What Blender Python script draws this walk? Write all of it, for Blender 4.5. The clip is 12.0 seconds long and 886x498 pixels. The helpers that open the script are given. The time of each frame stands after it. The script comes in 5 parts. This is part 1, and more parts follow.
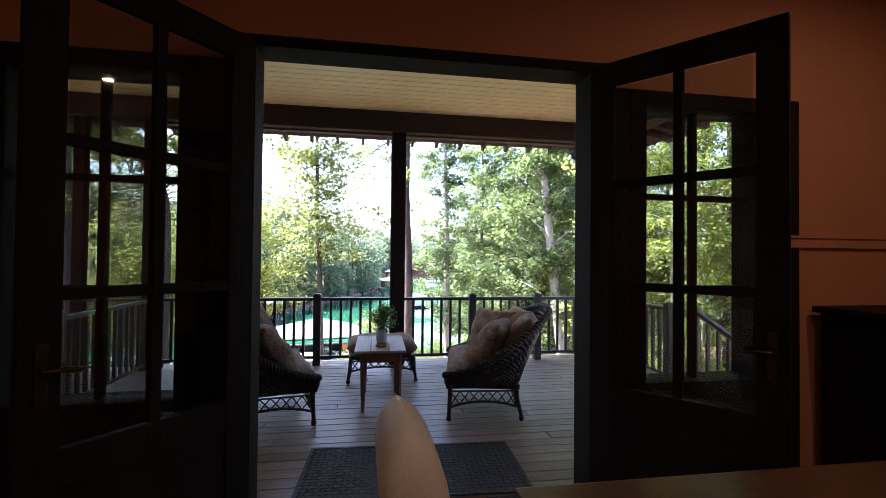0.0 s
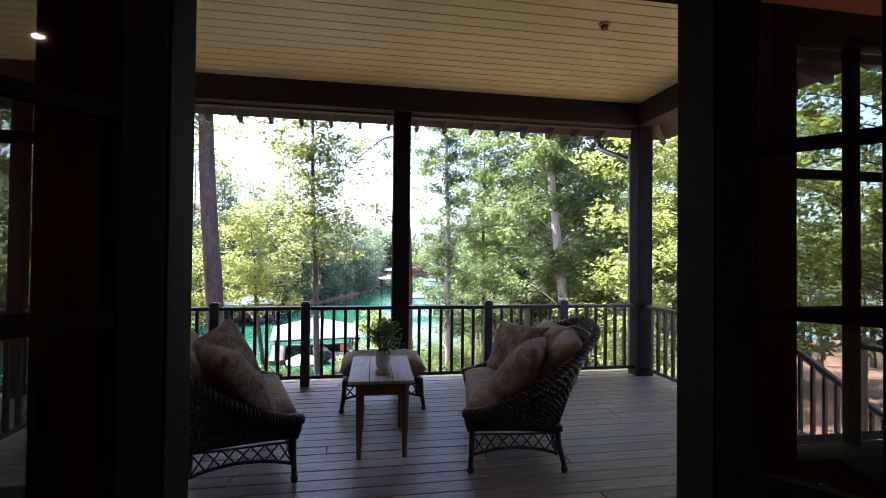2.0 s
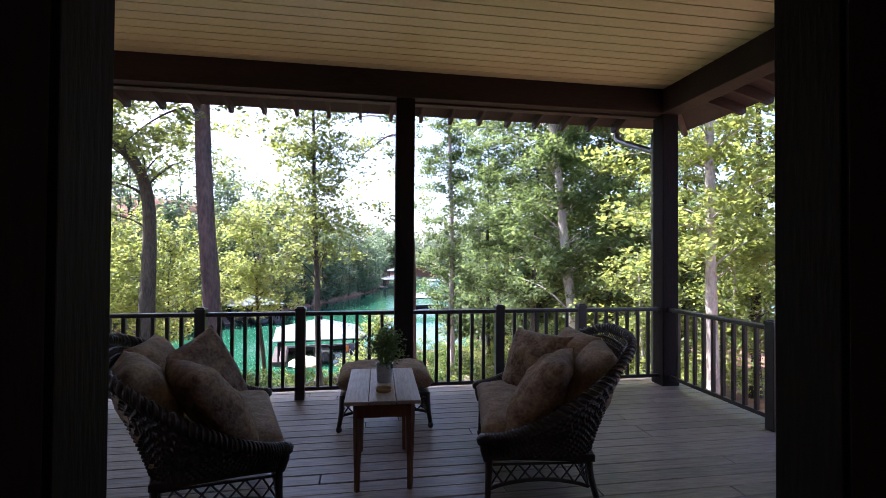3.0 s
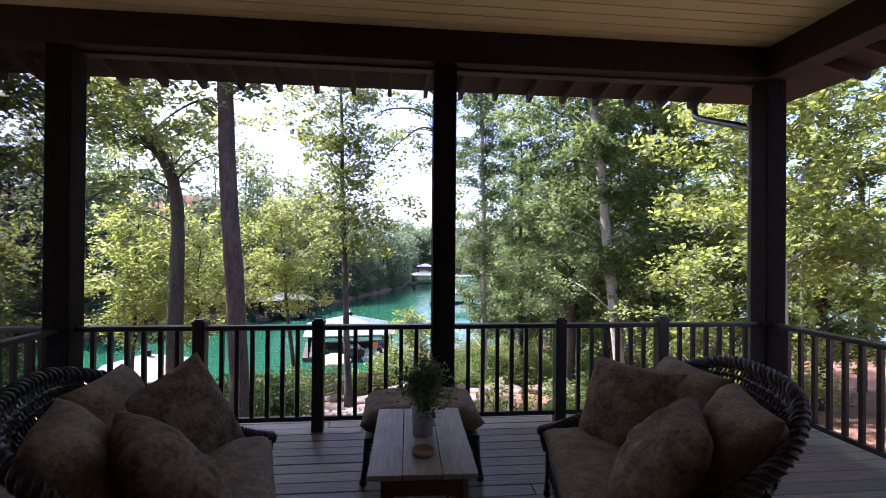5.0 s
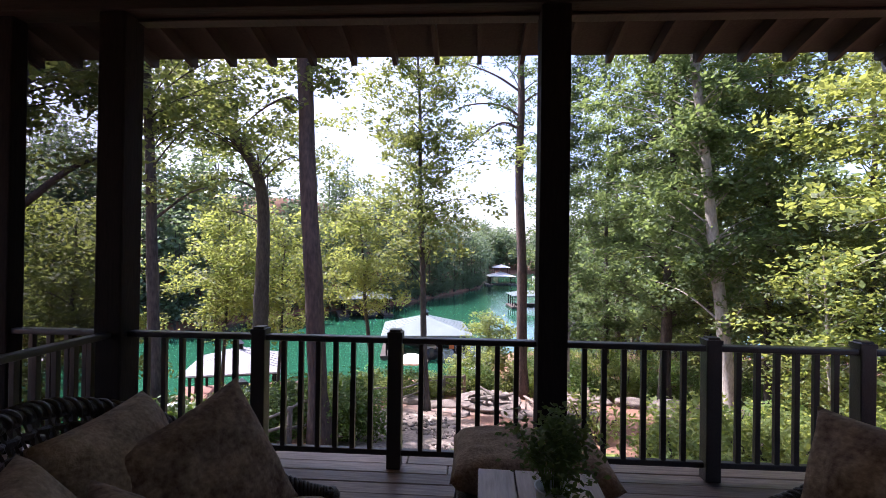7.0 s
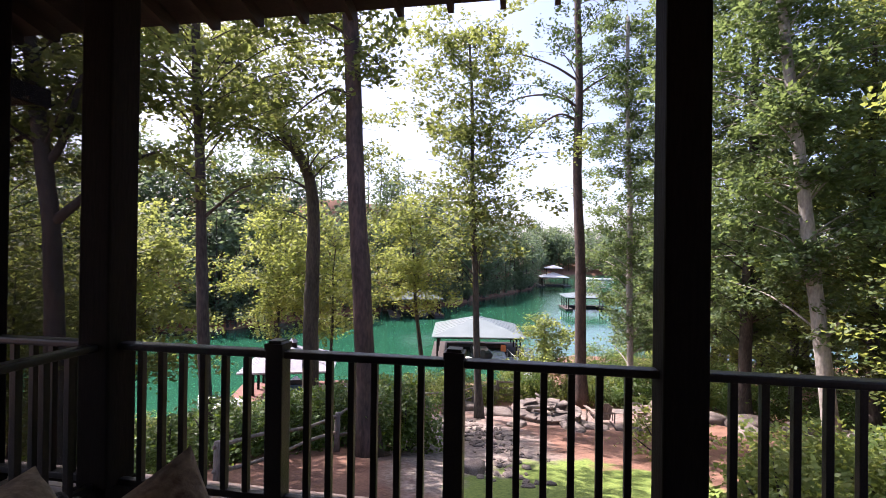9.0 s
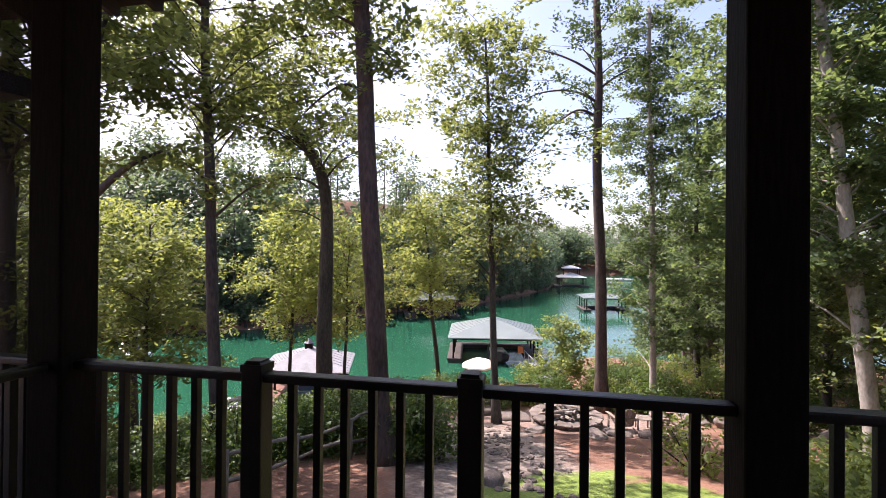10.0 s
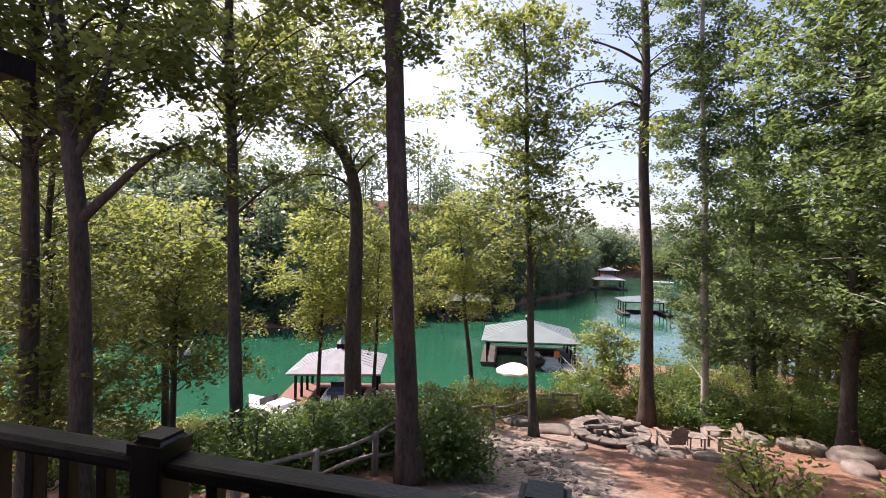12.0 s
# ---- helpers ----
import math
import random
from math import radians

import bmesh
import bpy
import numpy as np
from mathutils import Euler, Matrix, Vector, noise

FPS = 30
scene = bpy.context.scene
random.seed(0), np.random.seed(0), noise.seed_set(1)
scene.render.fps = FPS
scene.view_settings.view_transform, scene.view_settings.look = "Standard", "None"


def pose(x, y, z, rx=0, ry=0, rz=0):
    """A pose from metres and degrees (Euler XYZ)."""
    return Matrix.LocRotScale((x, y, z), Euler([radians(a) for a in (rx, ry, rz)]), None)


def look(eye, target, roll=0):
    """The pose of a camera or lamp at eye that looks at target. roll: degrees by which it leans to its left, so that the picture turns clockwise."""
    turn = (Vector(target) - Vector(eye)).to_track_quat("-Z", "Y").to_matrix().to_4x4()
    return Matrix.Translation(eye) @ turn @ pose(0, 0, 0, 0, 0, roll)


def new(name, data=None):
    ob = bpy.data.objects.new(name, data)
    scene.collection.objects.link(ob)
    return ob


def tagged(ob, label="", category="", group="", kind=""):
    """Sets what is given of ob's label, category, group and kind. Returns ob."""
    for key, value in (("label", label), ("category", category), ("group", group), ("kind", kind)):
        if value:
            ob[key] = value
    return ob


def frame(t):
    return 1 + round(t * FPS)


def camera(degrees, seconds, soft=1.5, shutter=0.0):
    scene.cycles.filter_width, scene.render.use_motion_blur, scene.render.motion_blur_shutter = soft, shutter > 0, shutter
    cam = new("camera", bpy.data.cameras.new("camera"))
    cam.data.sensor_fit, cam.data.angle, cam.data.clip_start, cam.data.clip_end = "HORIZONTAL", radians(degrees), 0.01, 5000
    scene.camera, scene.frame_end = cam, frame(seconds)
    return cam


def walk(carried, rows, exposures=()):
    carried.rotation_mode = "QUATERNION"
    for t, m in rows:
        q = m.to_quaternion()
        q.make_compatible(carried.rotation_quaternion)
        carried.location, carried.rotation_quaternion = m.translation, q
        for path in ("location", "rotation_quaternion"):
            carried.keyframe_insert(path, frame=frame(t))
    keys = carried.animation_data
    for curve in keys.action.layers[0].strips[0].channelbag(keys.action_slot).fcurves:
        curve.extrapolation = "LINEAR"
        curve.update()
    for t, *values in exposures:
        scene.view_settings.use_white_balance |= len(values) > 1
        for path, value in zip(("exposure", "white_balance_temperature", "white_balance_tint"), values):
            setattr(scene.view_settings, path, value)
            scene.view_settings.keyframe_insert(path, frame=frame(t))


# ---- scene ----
cam = camera(87.1, 12.0, soft=0.8)
PATH = [
    (0, (-0.004, 0.077, 1.487), (0.327, 2.049, 1.522), 0.6),
    (1.5, (0.009, 0.814, 1.522), (0.348, 2.784, 1.55), 0.6),
    (2, (0.008, 1.066, 1.52), (0.346, 3.037, 1.549), 0.6),
    (2.5, (0.016, 1.309, 1.519), (0.353, 3.28, 1.546), 0.5),
    (3, (0.041, 1.544, 1.517), (0.366, 3.517, 1.546), 0.4),
    (5, (0.025, 2.497, 1.567), (0.228, 4.487, 1.577), 0.5),
    (5.5, (0.004, 2.737, 1.569), (0.139, 4.732, 1.574), 0.6),
    (6.5, (-0.063, 3.151, 1.568), (-0.087, 5.151, 1.574), 0.7),
    (7, (-0.112, 3.367, 1.529), (-0.231, 5.363, 1.539), 0.8),
    (9.5, (-0.337, 4.497, 1.47), (-0.702, 6.464, 1.479), 0.6),
    (10.5, (-0.404, 4.975, 1.472), (-0.84, 6.927, 1.483), 0.5),
    (11, (-0.456, 5.218, 1.468), (-0.928, 7.161, 1.479), 0.6),
    (12, (-0.583, 5.67, 1.457), (-1.123, 7.595, 1.468), 0.9),
]
EXPOSURES = [(0.0, 3.3, 5600, 24), (1.5, 2.98, 5650, 25), (3.0, 2.4, 5700, 27), (5.0, 1.9, 5700, 30), (7.0, 1.68, 5900, 30), (9.5, 1.36, 6350, 28), (12.0, 1.08, 6600, 25)]
walk(cam, [(t, look(eye, target, roll)) for t, eye, target, roll in PATH], EXPOSURES)

# ---- world and sun ----
SUN_DIR = Vector((-0.75, 0.33, 1.15)).normalized()
world = bpy.data.worlds.new("sky")
scene.world = world
world.use_nodes = True
wt = world.node_tree
sky = wt.nodes.new("ShaderNodeTexSky")
sky.sky_type, sky.sun_disc = "NISHITA", False
sky.sun_elevation = math.asin(SUN_DIR.z)
sky.sun_rotation = math.atan2(SUN_DIR.x, SUN_DIR.y)
sky.air_density, sky.dust_density, sky.ozone_density = 0.8, 2.8, 0.3
wt.links.new(sky.outputs[0], wt.nodes["Background"].inputs[0])
wt.nodes["Background"].inputs[1].default_value = 0.15
sun_data = bpy.data.lights.new("sun", "SUN")
sun_data.energy, sun_data.angle, sun_data.color = 4.8, radians(0.6), (1.0, 0.95, 0.86)
sun = new("sun", sun_data)
sun.matrix_world = look(SUN_DIR * 60, (0, 0, 0))


# ---- materials ----
def mat(name, c1, c2, rough=0.7, scale=4.0, fine=40.0, bump=0.2, metal=0.0, stretch=(1, 1, 1), vary=0.0, island=0.0, spec=0.5):
    """Two colours mixed by a coarse and a fine noise, a bump from the fine one; vary and island: spread of value from piece to piece."""
    m = bpy.data.materials.new(name)
    m.use_nodes = True
    t = m.node_tree
    n, l = t.nodes, t.links
    p = n["Principled BSDF"]
    p.inputs["Roughness"].default_value, p.inputs["Metallic"].default_value = rough, metal
    p.inputs["Specular IOR Level"].default_value = spec
    co, mp = n.new("ShaderNodeTexCoord"), n.new("ShaderNodeMapping")
    mp.inputs["Scale"].default_value = stretch
    l.new(co.outputs["Object"], mp.inputs[0])
    a, b = n.new("ShaderNodeTexNoise"), n.new("ShaderNodeTexNoise")
    a.inputs["Scale"].default_value, b.inputs["Scale"].default_value = scale, fine
    a.inputs["Detail"].default_value, b.inputs["Detail"].default_value = 4, 5
    l.new(mp.outputs[0], a.inputs["Vector"]), l.new(mp.outputs[0], b.inputs["Vector"])
    add = n.new("ShaderNodeMath")
    add.operation = "MULTIPLY_ADD"
    add.inputs[1].default_value = 0.5
    l.new(b.outputs["Fac"], add.inputs[0])
    half = n.new("ShaderNodeMath")
    half.operation = "MULTIPLY"
    half.inputs[1].default_value = 0.5
    l.new(a.outputs["Fac"], half.inputs[0]), l.new(half.outputs[0], add.inputs[2])
    ramp = n.new("ShaderNodeValToRGB")
    ramp.color_ramp.elements[0].position, ramp.color_ramp.elements[1].position = 0.36, 0.64
    ramp.color_ramp.elements[0].color, ramp.color_ramp.elements[1].color = (*c1, 1), (*c2, 1)
    l.new(add.outputs[0], ramp.inputs[0])
    colour = ramp.outputs[0]
    if vary or island:
        hsv = n.new("ShaderNodeHueSaturation")
        rng = n.new("ShaderNodeMapRange")
        spread = vary or island
        rng.inputs["To Min"].default_value, rng.inputs["To Max"].default_value = 1 - spread, 1 + spread
        if vary:
            l.new(n.new("ShaderNodeObjectInfo").outputs["Random"], rng.inputs["Value"])
        else:
            l.new(n.new("ShaderNodeNewGeometry").outputs["Random Per Island"], rng.inputs["Value"])
        l.new(rng.outputs[0], hsv.inputs["Value"]), l.new(colour, hsv.inputs["Color"])
        colour = hsv.outputs[0]
    l.new(colour, p.inputs["Base Color"])
    if bump:
        bp = n.new("ShaderNodeBump")
        bp.inputs["Strength"].default_value, bp.inputs["Distance"].default_value = bump, 0.02
        l.new(add.outputs[0], bp.inputs["Height"]), l.new(bp.outputs[0], p.inputs["Normal"])
    return m


def leaf_mat(name, c1, c2, through_colour, gloss=0.35, amount=0.45):
    """Leaves: a glossy front and light that shines through, differing from leaf to leaf and over the crown."""
    m = mat(name, c1, c2, 0.5, 0.35, 2.5, 0, island=0.4)
    t = m.node_tree
    n, l = t.nodes, t.links
    p = n["Principled BSDF"]
    p.inputs["Specular IOR Level"].default_value = gloss
    tr, mix = n.new("ShaderNodeBsdfTranslucent"), n.new("ShaderNodeMixShader")
    tr.inputs[0].default_value = (*through_colour, 1)
    mix.inputs[0].default_value = amount
    l.new(p.outputs[0], mix.inputs[1]), l.new(tr.outputs[0], mix.inputs[2])
    l.new(mix.outputs[0], n["Material Output"].inputs[0])
    return m


def glass_mat():
    m = bpy.data.materials.new("window_glass")
    m.use_nodes = True
    n, l = m.node_tree.nodes, m.node_tree.links
    tp, gl, fr, mix = n.new("ShaderNodeBsdfTransparent"), n.new("ShaderNodeBsdfGlossy"), n.new("ShaderNodeLayerWeight"), n.new("ShaderNodeMixShader")
    tp.inputs[0].default_value = (0.84, 0.86, 0.84, 1)
    gl.inputs["Roughness"].default_value = 0.02
    fr.inputs[0].default_value = 0.5
    pw, sc = n.new("ShaderNodeMath"), n.new("ShaderNodeMath")
    pw.operation, sc.operation = "POWER", "MULTIPLY_ADD"
    pw.inputs[1].default_value, sc.inputs[1].default_value, sc.inputs[2].default_value = 4.0, 0.75, 0.035
    l.new(fr.outputs["Facing"], pw.inputs[0]), l.new(pw.outputs[0], sc.inputs[0])
    l.new(sc.outputs[0], mix.inputs[0]), l.new(tp.outputs[0], mix.inputs[1]), l.new(gl.outputs[0], mix.inputs[2])
    l.new(mix.outputs[0], n["Material Output"].inputs[0])
    return m


def screen_mat():
    """Fine woven screen: mostly open, with dark threads."""
    m = bpy.data.materials.new("insect_screen")
    m.use_nodes = True
    n, l = m.node_tree.nodes, m.node_tree.links
    tp, df, mix, co, wv = n.new("ShaderNodeBsdfTransparent"), n.new("ShaderNodeBsdfDiffuse"), n.new("ShaderNodeMixShader"), n.new("ShaderNodeTexCoord"), n.new("ShaderNodeTexNoise")
    df.inputs[0].default_value = (0.05, 0.05, 0.048, 1)
    wv.inputs["Scale"].default_value = 3.0
    rg = n.new("ShaderNodeMapRange")
    rg.inputs["To Min"].default_value, rg.inputs["To Max"].default_value = 0.36, 0.46
    l.new(co.outputs["Object"], wv.inputs["Vector"]), l.new(wv.outputs["Fac"], rg.inputs["Value"]), l.new(rg.outputs[0], mix.inputs[0])
    l.new(tp.outputs[0], mix.inputs[1]), l.new(df.outputs[0], mix.inputs[2]), l.new(mix.outputs[0], n["Material Output"].inputs[0])
    return m


def water_mat():
    m = bpy.data.materials.new("lake_water")
    m.use_nodes = True
    n, l = m.node_tree.nodes, m.node_tree.links
    p = n["Principled BSDF"]
    p.inputs["Base Color"].default_value = (0.014, 0.078, 0.042, 1)
    p.inputs["Roughness"].default_value, p.inputs["IOR"].default_value = 0.05, 1.42
    co, mp = n.new("ShaderNodeTexCoord"), n.new("ShaderNodeMapping")
    mp.inputs["Scale"].default_value = (0.6, 1.6, 1)
    mp.inputs["Rotation"].default_value = (0, 0, 0.3)
    a, b, add, bp = n.new("ShaderNodeTexNoise"), n.new("ShaderNodeTexNoise"), n.new("ShaderNodeMath"), n.new("ShaderNodeBump")
    a.inputs["Scale"].default_value, b.inputs["Scale"].default_value = 0.5, 2.2
    a.inputs["Detail"].default_value = 4
    l.new(co.outputs["Object"], mp.inputs[0])
    l.new(mp.outputs[0], a.inputs["Vector"]), l.new(mp.outputs[0], b.inputs["Vector"])
    l.new(a.outputs["Fac"], add.inputs[0]), l.new(b.outputs["Fac"], add.inputs[1])
    bp.inputs["Strength"].default_value, bp.inputs["Distance"].default_value = 0.16, 0.1
    l.new(add.outputs[0], bp.inputs["Height"]), l.new(bp.outputs[0], p.inputs["Normal"])
    return m


M_DARK = mat("dark_stained_timber", (0.007, 0.005, 0.0045), (0.016, 0.012, 0.010), 0.75, 3, 60, 0.25, stretch=(1, 1, 0.15), spec=0.12)
M_BEAM = mat("dark_stained_beam", (0.012, 0.009, 0.007), (0.028, 0.020, 0.015), 0.7, 3, 60, 0.25, stretch=(0.15, 1, 1), spec=0.25)
M_RAIL = mat("black_painted_rail", (0.012, 0.010, 0.009), (0.024, 0.020, 0.018), 0.4, 6, 90, 0.2)
M_RAFTER = mat("weathered_rafter", (0.016, 0.011, 0.008), (0.036, 0.026, 0.019), 0.75, 3, 50, 0.3, stretch=(1, 0.2, 1))
M_SHEATH = mat("brown_roof_boards", (0.014, 0.010, 0.008), (0.03, 0.021, 0.016), 0.8, 3, 40, 0.3)
M_DECK = mat("weathered_deck_board", (0.130, 0.092, 0.074), (0.285, 0.215, 0.178), 0.42, 2.2, 45, 0.35, stretch=(0.12, 1, 1), vary=0.22)
M_CEIL = mat("cream_painted_boards", (0.41, 0.445, 0.215), (0.49, 0.525, 0.285), 0.45, 1.2, 30, 0.1)
M_WALLIN = mat("terracotta_plaster", (0.40, 0.155, 0.06), (0.48, 0.20, 0.085), 0.8, 1.5, 60, 0.12)
M_WALLOUT = mat("dark_siding", (0.035, 0.026, 0.02), (0.06, 0.045, 0.035), 0.7, 3, 50, 0.25, stretch=(0.15, 1, 1))
M_PANELWOOD = mat("brown_trim_wood", (0.10, 0.05, 0.025), (0.18, 0.09, 0.045), 0.45, 3, 50, 0.15, stretch=(0.2, 1, 1))
M_FLOORIN = mat("oak_floor_board", (0.15, 0.08, 0.04), (0.26, 0.15, 0.075), 0.3, 2, 40, 0.15, stretch=(1, 0.12, 1), vary=0.15)
M_TABLEWOOD = mat("polished_brown_wood", (0.08, 0.038, 0.02), (0.13, 0.065, 0.033), 0.3, 2, 40, 0.1, stretch=(0.15, 1, 1))
M_PLASTER = mat("white_plaster", (0.62, 0.57, 0.5), (0.7, 0.65, 0.58), 0.85, 2, 60, 0.1)
M_GLASS = glass_mat()
M_SCREEN = screen_mat()
M_BRASS = mat("aged_brass", (0.045, 0.032, 0.02), (0.09, 0.062, 0.036), 0.4, 8, 90, 0.1, metal=1.0)
M_LINEN = mat("cream_linen", (0.62, 0.55, 0.45), (0.74, 0.68, 0.57), 0.95, 5, 300, 0.25)
M_MAT = mat("black_rubber_mat", (0.02, 0.02, 0.02), (0.04, 0.038, 0.036), 0.75, 8, 120, 0.4)
M_WICKER = mat("dark_brown_wicker", (0.012, 0.008, 0.0065), (0.034, 0.023, 0.018), 0.5, 14, 160, 0.5, island=0.25)
M_CUSHION = mat("tan_damask_cushion", (0.14, 0.095, 0.062), (0.33, 0.25, 0.17), 0.95, 11, 60, 0.5)
M_PILLOW = mat("brown_floral_pillow", (0.09, 0.052, 0.036), (0.31, 0.225, 0.15), 0.95, 9, 45, 0.5)
M_PLANKTOP = mat("bleached_table_plank", (0.34, 0.29, 0.25), (0.56, 0.50, 0.44), 0.55, 3, 60, 0.3, stretch=(1, 0.12, 1), vary=0.1)
M_LEGWOOD = mat("red_brown_table_leg", (0.13, 0.065, 0.04), (0.23, 0.125, 0.075), 0.5, 5, 60, 0.2, stretch=(1, 1, 0.2))
M_ZINC = mat("galvanised_metal", (0.40, 0.41, 0.41), (0.58, 0.59, 0.59), 0.42, 7, 50, 0.1, metal=0.7)
M_DISH = mat("turned_wood_dish", (0.3, 0.19, 0.09), (0.45, 0.3, 0.16), 0.55, 6, 80, 0.2)
M_GUTTER = mat("grey_metal_gutter", (0.10, 0.10, 0.10), (0.17, 0.17, 0.17), 0.4, 6, 60, 0.05, metal=0.6)
M_BARK_PINE = mat("pine_bark", (0.024, 0.018, 0.015), (0.095, 0.064, 0.052), 0.9, 3.5, 18, 1.0, stretch=(1, 1, 0.3))
M_BARK_OAK = mat("oak_bark", (0.024, 0.020, 0.017), (0.095, 0.080, 0.066), 0.9, 3, 22, 1.0, stretch=(1, 1, 0.25))
M_BARK_PALE = mat("pale_bark", (0.17, 0.15, 0.125), (0.38, 0.345, 0.30), 0.85, 2.5, 18, 0.7, stretch=(1, 1, 0.4))
M_LEAF = leaf_mat("oak_leaf", (0.038, 0.066, 0.026), (0.105, 0.142, 0.056), (0.36, 0.41, 0.10), 0.2, 0.42)
# young leaves; also lightens two right-hand crowns in place of sunlight
M_LEAF_LIGHT = leaf_mat("young_and_sunlit_leaf", (0.050, 0.084, 0.028), (0.135, 0.18, 0.06), (0.42, 0.47, 0.10), 0.22, 0.46)
M_LEAF_DARK = leaf_mat("beech_leaf", (0.030, 0.058, 0.030), (0.088, 0.130, 0.062), (0.26, 0.35, 0.10), 0.22, 0.40)
M_NEEDLE = leaf_mat("pine_needles", (0.03, 0.06, 0.02), (0.06, 0.10, 0.03), (0.1, 0.16, 0.03), 0.3, 0.25)
# distance haze is mixed into these leaf colours: lighter, greyer and bluer
M_WOODS = leaf_mat("hazed_woods_leaf", (0.045, 0.082, 0.052), (0.098, 0.14, 0.08), (0.21, 0.29, 0.12), 0.4, 0.38)
M_BUSH = leaf_mat("laurel_leaf", (0.035, 0.08, 0.018), (0.09, 0.145, 0.03), (0.2, 0.3, 0.03), 0.5, 0.35)
M_ROOF_METAL = mat("pale_green_metal_roof", (0.12, 0.15, 0.14), (0.17, 0.205, 0.19), 0.4, 0.6, 12, 0.05)
M_ROOF_GREY = mat("grey_shingle_roof", (0.17, 0.17, 0.18), (0.26, 0.26, 0.27), 0.8, 1.2, 14, 0.2)
M_DOCKWOOD = mat("red_dock_boards", (0.11, 0.04, 0.026), (0.19, 0.08, 0.052), 0.75, 2, 30, 0.2)
M_DOCKDARK = mat("dark_dock_boards", (0.032, 0.024, 0.02), (0.075, 0.058, 0.05), 0.8, 2, 30, 0.2)
M_ROOF_WHITE = mat("white_metal_roof", (0.5, 0.5, 0.49), (0.6, 0.6, 0.59), 0.5, 1, 20, 0.05)
M_BOAT = mat("white_boat_shell", (0.72, 0.72, 0.71), (0.8, 0.8, 0.79), 0.3, 2, 20, 0.02)
M_BLUE = mat("blue_boat_cover", (0.05, 0.09, 0.22), (0.09, 0.15, 0.32), 0.7, 3, 30, 0.1)
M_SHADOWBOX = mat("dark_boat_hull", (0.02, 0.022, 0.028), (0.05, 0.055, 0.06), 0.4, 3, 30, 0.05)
M_ORANGE = mat("orange_life_vest", (0.55, 0.13, 0.04), (0.65, 0.2, 0.06), 0.7, 4, 40, 0.1)
M_STONE = mat("tan_fieldstone", (0.085, 0.066, 0.054), (0.215, 0.178, 0.152), 0.9, 3, 30, 0.6, vary=0.22)
M_LOG = mat("bleached_log", (0.12, 0.098, 0.08), (0.27, 0.23, 0.195), 0.85, 4, 40, 0.5, stretch=(1, 1, 0.2))
M_ADIRONDACK = mat("weathered_chair_wood", (0.16, 0.115, 0.09), (0.27, 0.205, 0.165), 0.8, 4, 50, 0.25, stretch=(1, 1, 0.2))
M_WATER = water_mat()


# ---- mesh helpers ----
def part(name, bm, material, parent=None, label="", smooth=False, m=None):
    """Links a bmesh as one mesh object, under a thing or part where parent is given."""
    me = bpy.data.meshes.new(name)
    bm.to_mesh(me)
    bm.free()
    me.materials.append(material)
    if smooth:
        me.polygons.foreach_set("use_smooth", [True] * len(me.polygons))
    ob = new(name, me)
    ob.parent = parent
    if m is not None:
        ob.matrix_basis = m
    return tagged(ob, label)


def thing(name, m, label, category, group="", kind=""):
    ob = new(name)
    ob.matrix_basis = m
    ob.empty_display_size = 0.2
    return tagged(ob, label, category, group, kind)


def box(x0, y0, z0, x1, y1, z1, bevel=0.0, bm=None, m=None):
    """A box, bevelled when it is alone in its bmesh."""
    alone = bm is None
    bm = bm or bmesh.new()
    vs = [bm.verts.new((x, y, z)) for x in (x0, x1) for y in (y0, y1) for z in (z0, z1)]
    if m is not None:
        for v in vs:
            v.co = m @ v.co
    for f in ((0, 1, 3, 2), (4, 6, 7, 5), (0, 4, 5, 1), (2, 3, 7, 6), (0, 2, 6, 4), (1, 5, 7, 3)):
        bm.faces.new([vs[i] for i in f])
    if alone and bevel:
        bmesh.ops.bevel(bm, geom=bm.edges[:], offset=bevel, segments=2, affect="EDGES", profile=0.6)
    return bm


def tube(bm, pts, radii, segs=8, caps=True, wobble=0.0):
    """A tube along a line of points, with a radius for each."""
    pts = [Vector(p) for p in pts]
    if not isinstance(radii, (list, tuple)):
        radii = [radii] * len(pts)
    rings, side = [], None
    for i, p in enumerate(pts):
        d = (pts[min(i + 1, len(pts) - 1)] - pts[max(i - 1, 0)]).normalized()
        if side is None:
            side = d.cross(Vector((0, 0, 1)) if abs(d.z) < 0.9 else Vector((1, 0, 0))).normalized()
        side = (side - d * side.dot(d)).normalized()
        up = d.cross(side)
        ring = []
        for k in range(segs):
            a = 2 * math.pi * k / segs
            r = radii[i] * (1 + wobble * noise.noise(p * 1.7 + Vector((k * 1.3, 0, 0))))
            ring.append(bm.verts.new(p + (side * math.cos(a) + up * math.sin(a)) * r))
        rings.append(ring)
    for a, b in zip(rings, rings[1:]):
        for k in range(segs):
            bm.faces.new((a[k], a[(k + 1) % segs], b[(k + 1) % segs], b[k]))
    if caps:
        bm.faces.new(rings[0][::-1]), bm.faces.new(rings[-1])
    return bm


def smooth_line(pts, steps=6):
    """A Catmull-Rom line through points."""
    pts = [Vector(p) for p in pts]
    ext = [2 * pts[0] - pts[1], *pts, 2 * pts[-1] - pts[-2]]
    out = []
    for i in range(1, len(ext) - 2):
        p0, p1, p2, p3 = ext[i - 1:i + 3]
        for s in range(steps):
            t = s / steps
            out.append(0.5 * (2 * p1 + (p2 - p0) * t + (2 * p0 - 5 * p1 + 4 * p2 - p3) * t * t + (3 * p1 - p0 - 3 * p2 + p3) * t ** 3))
    return out + [pts[-1]]


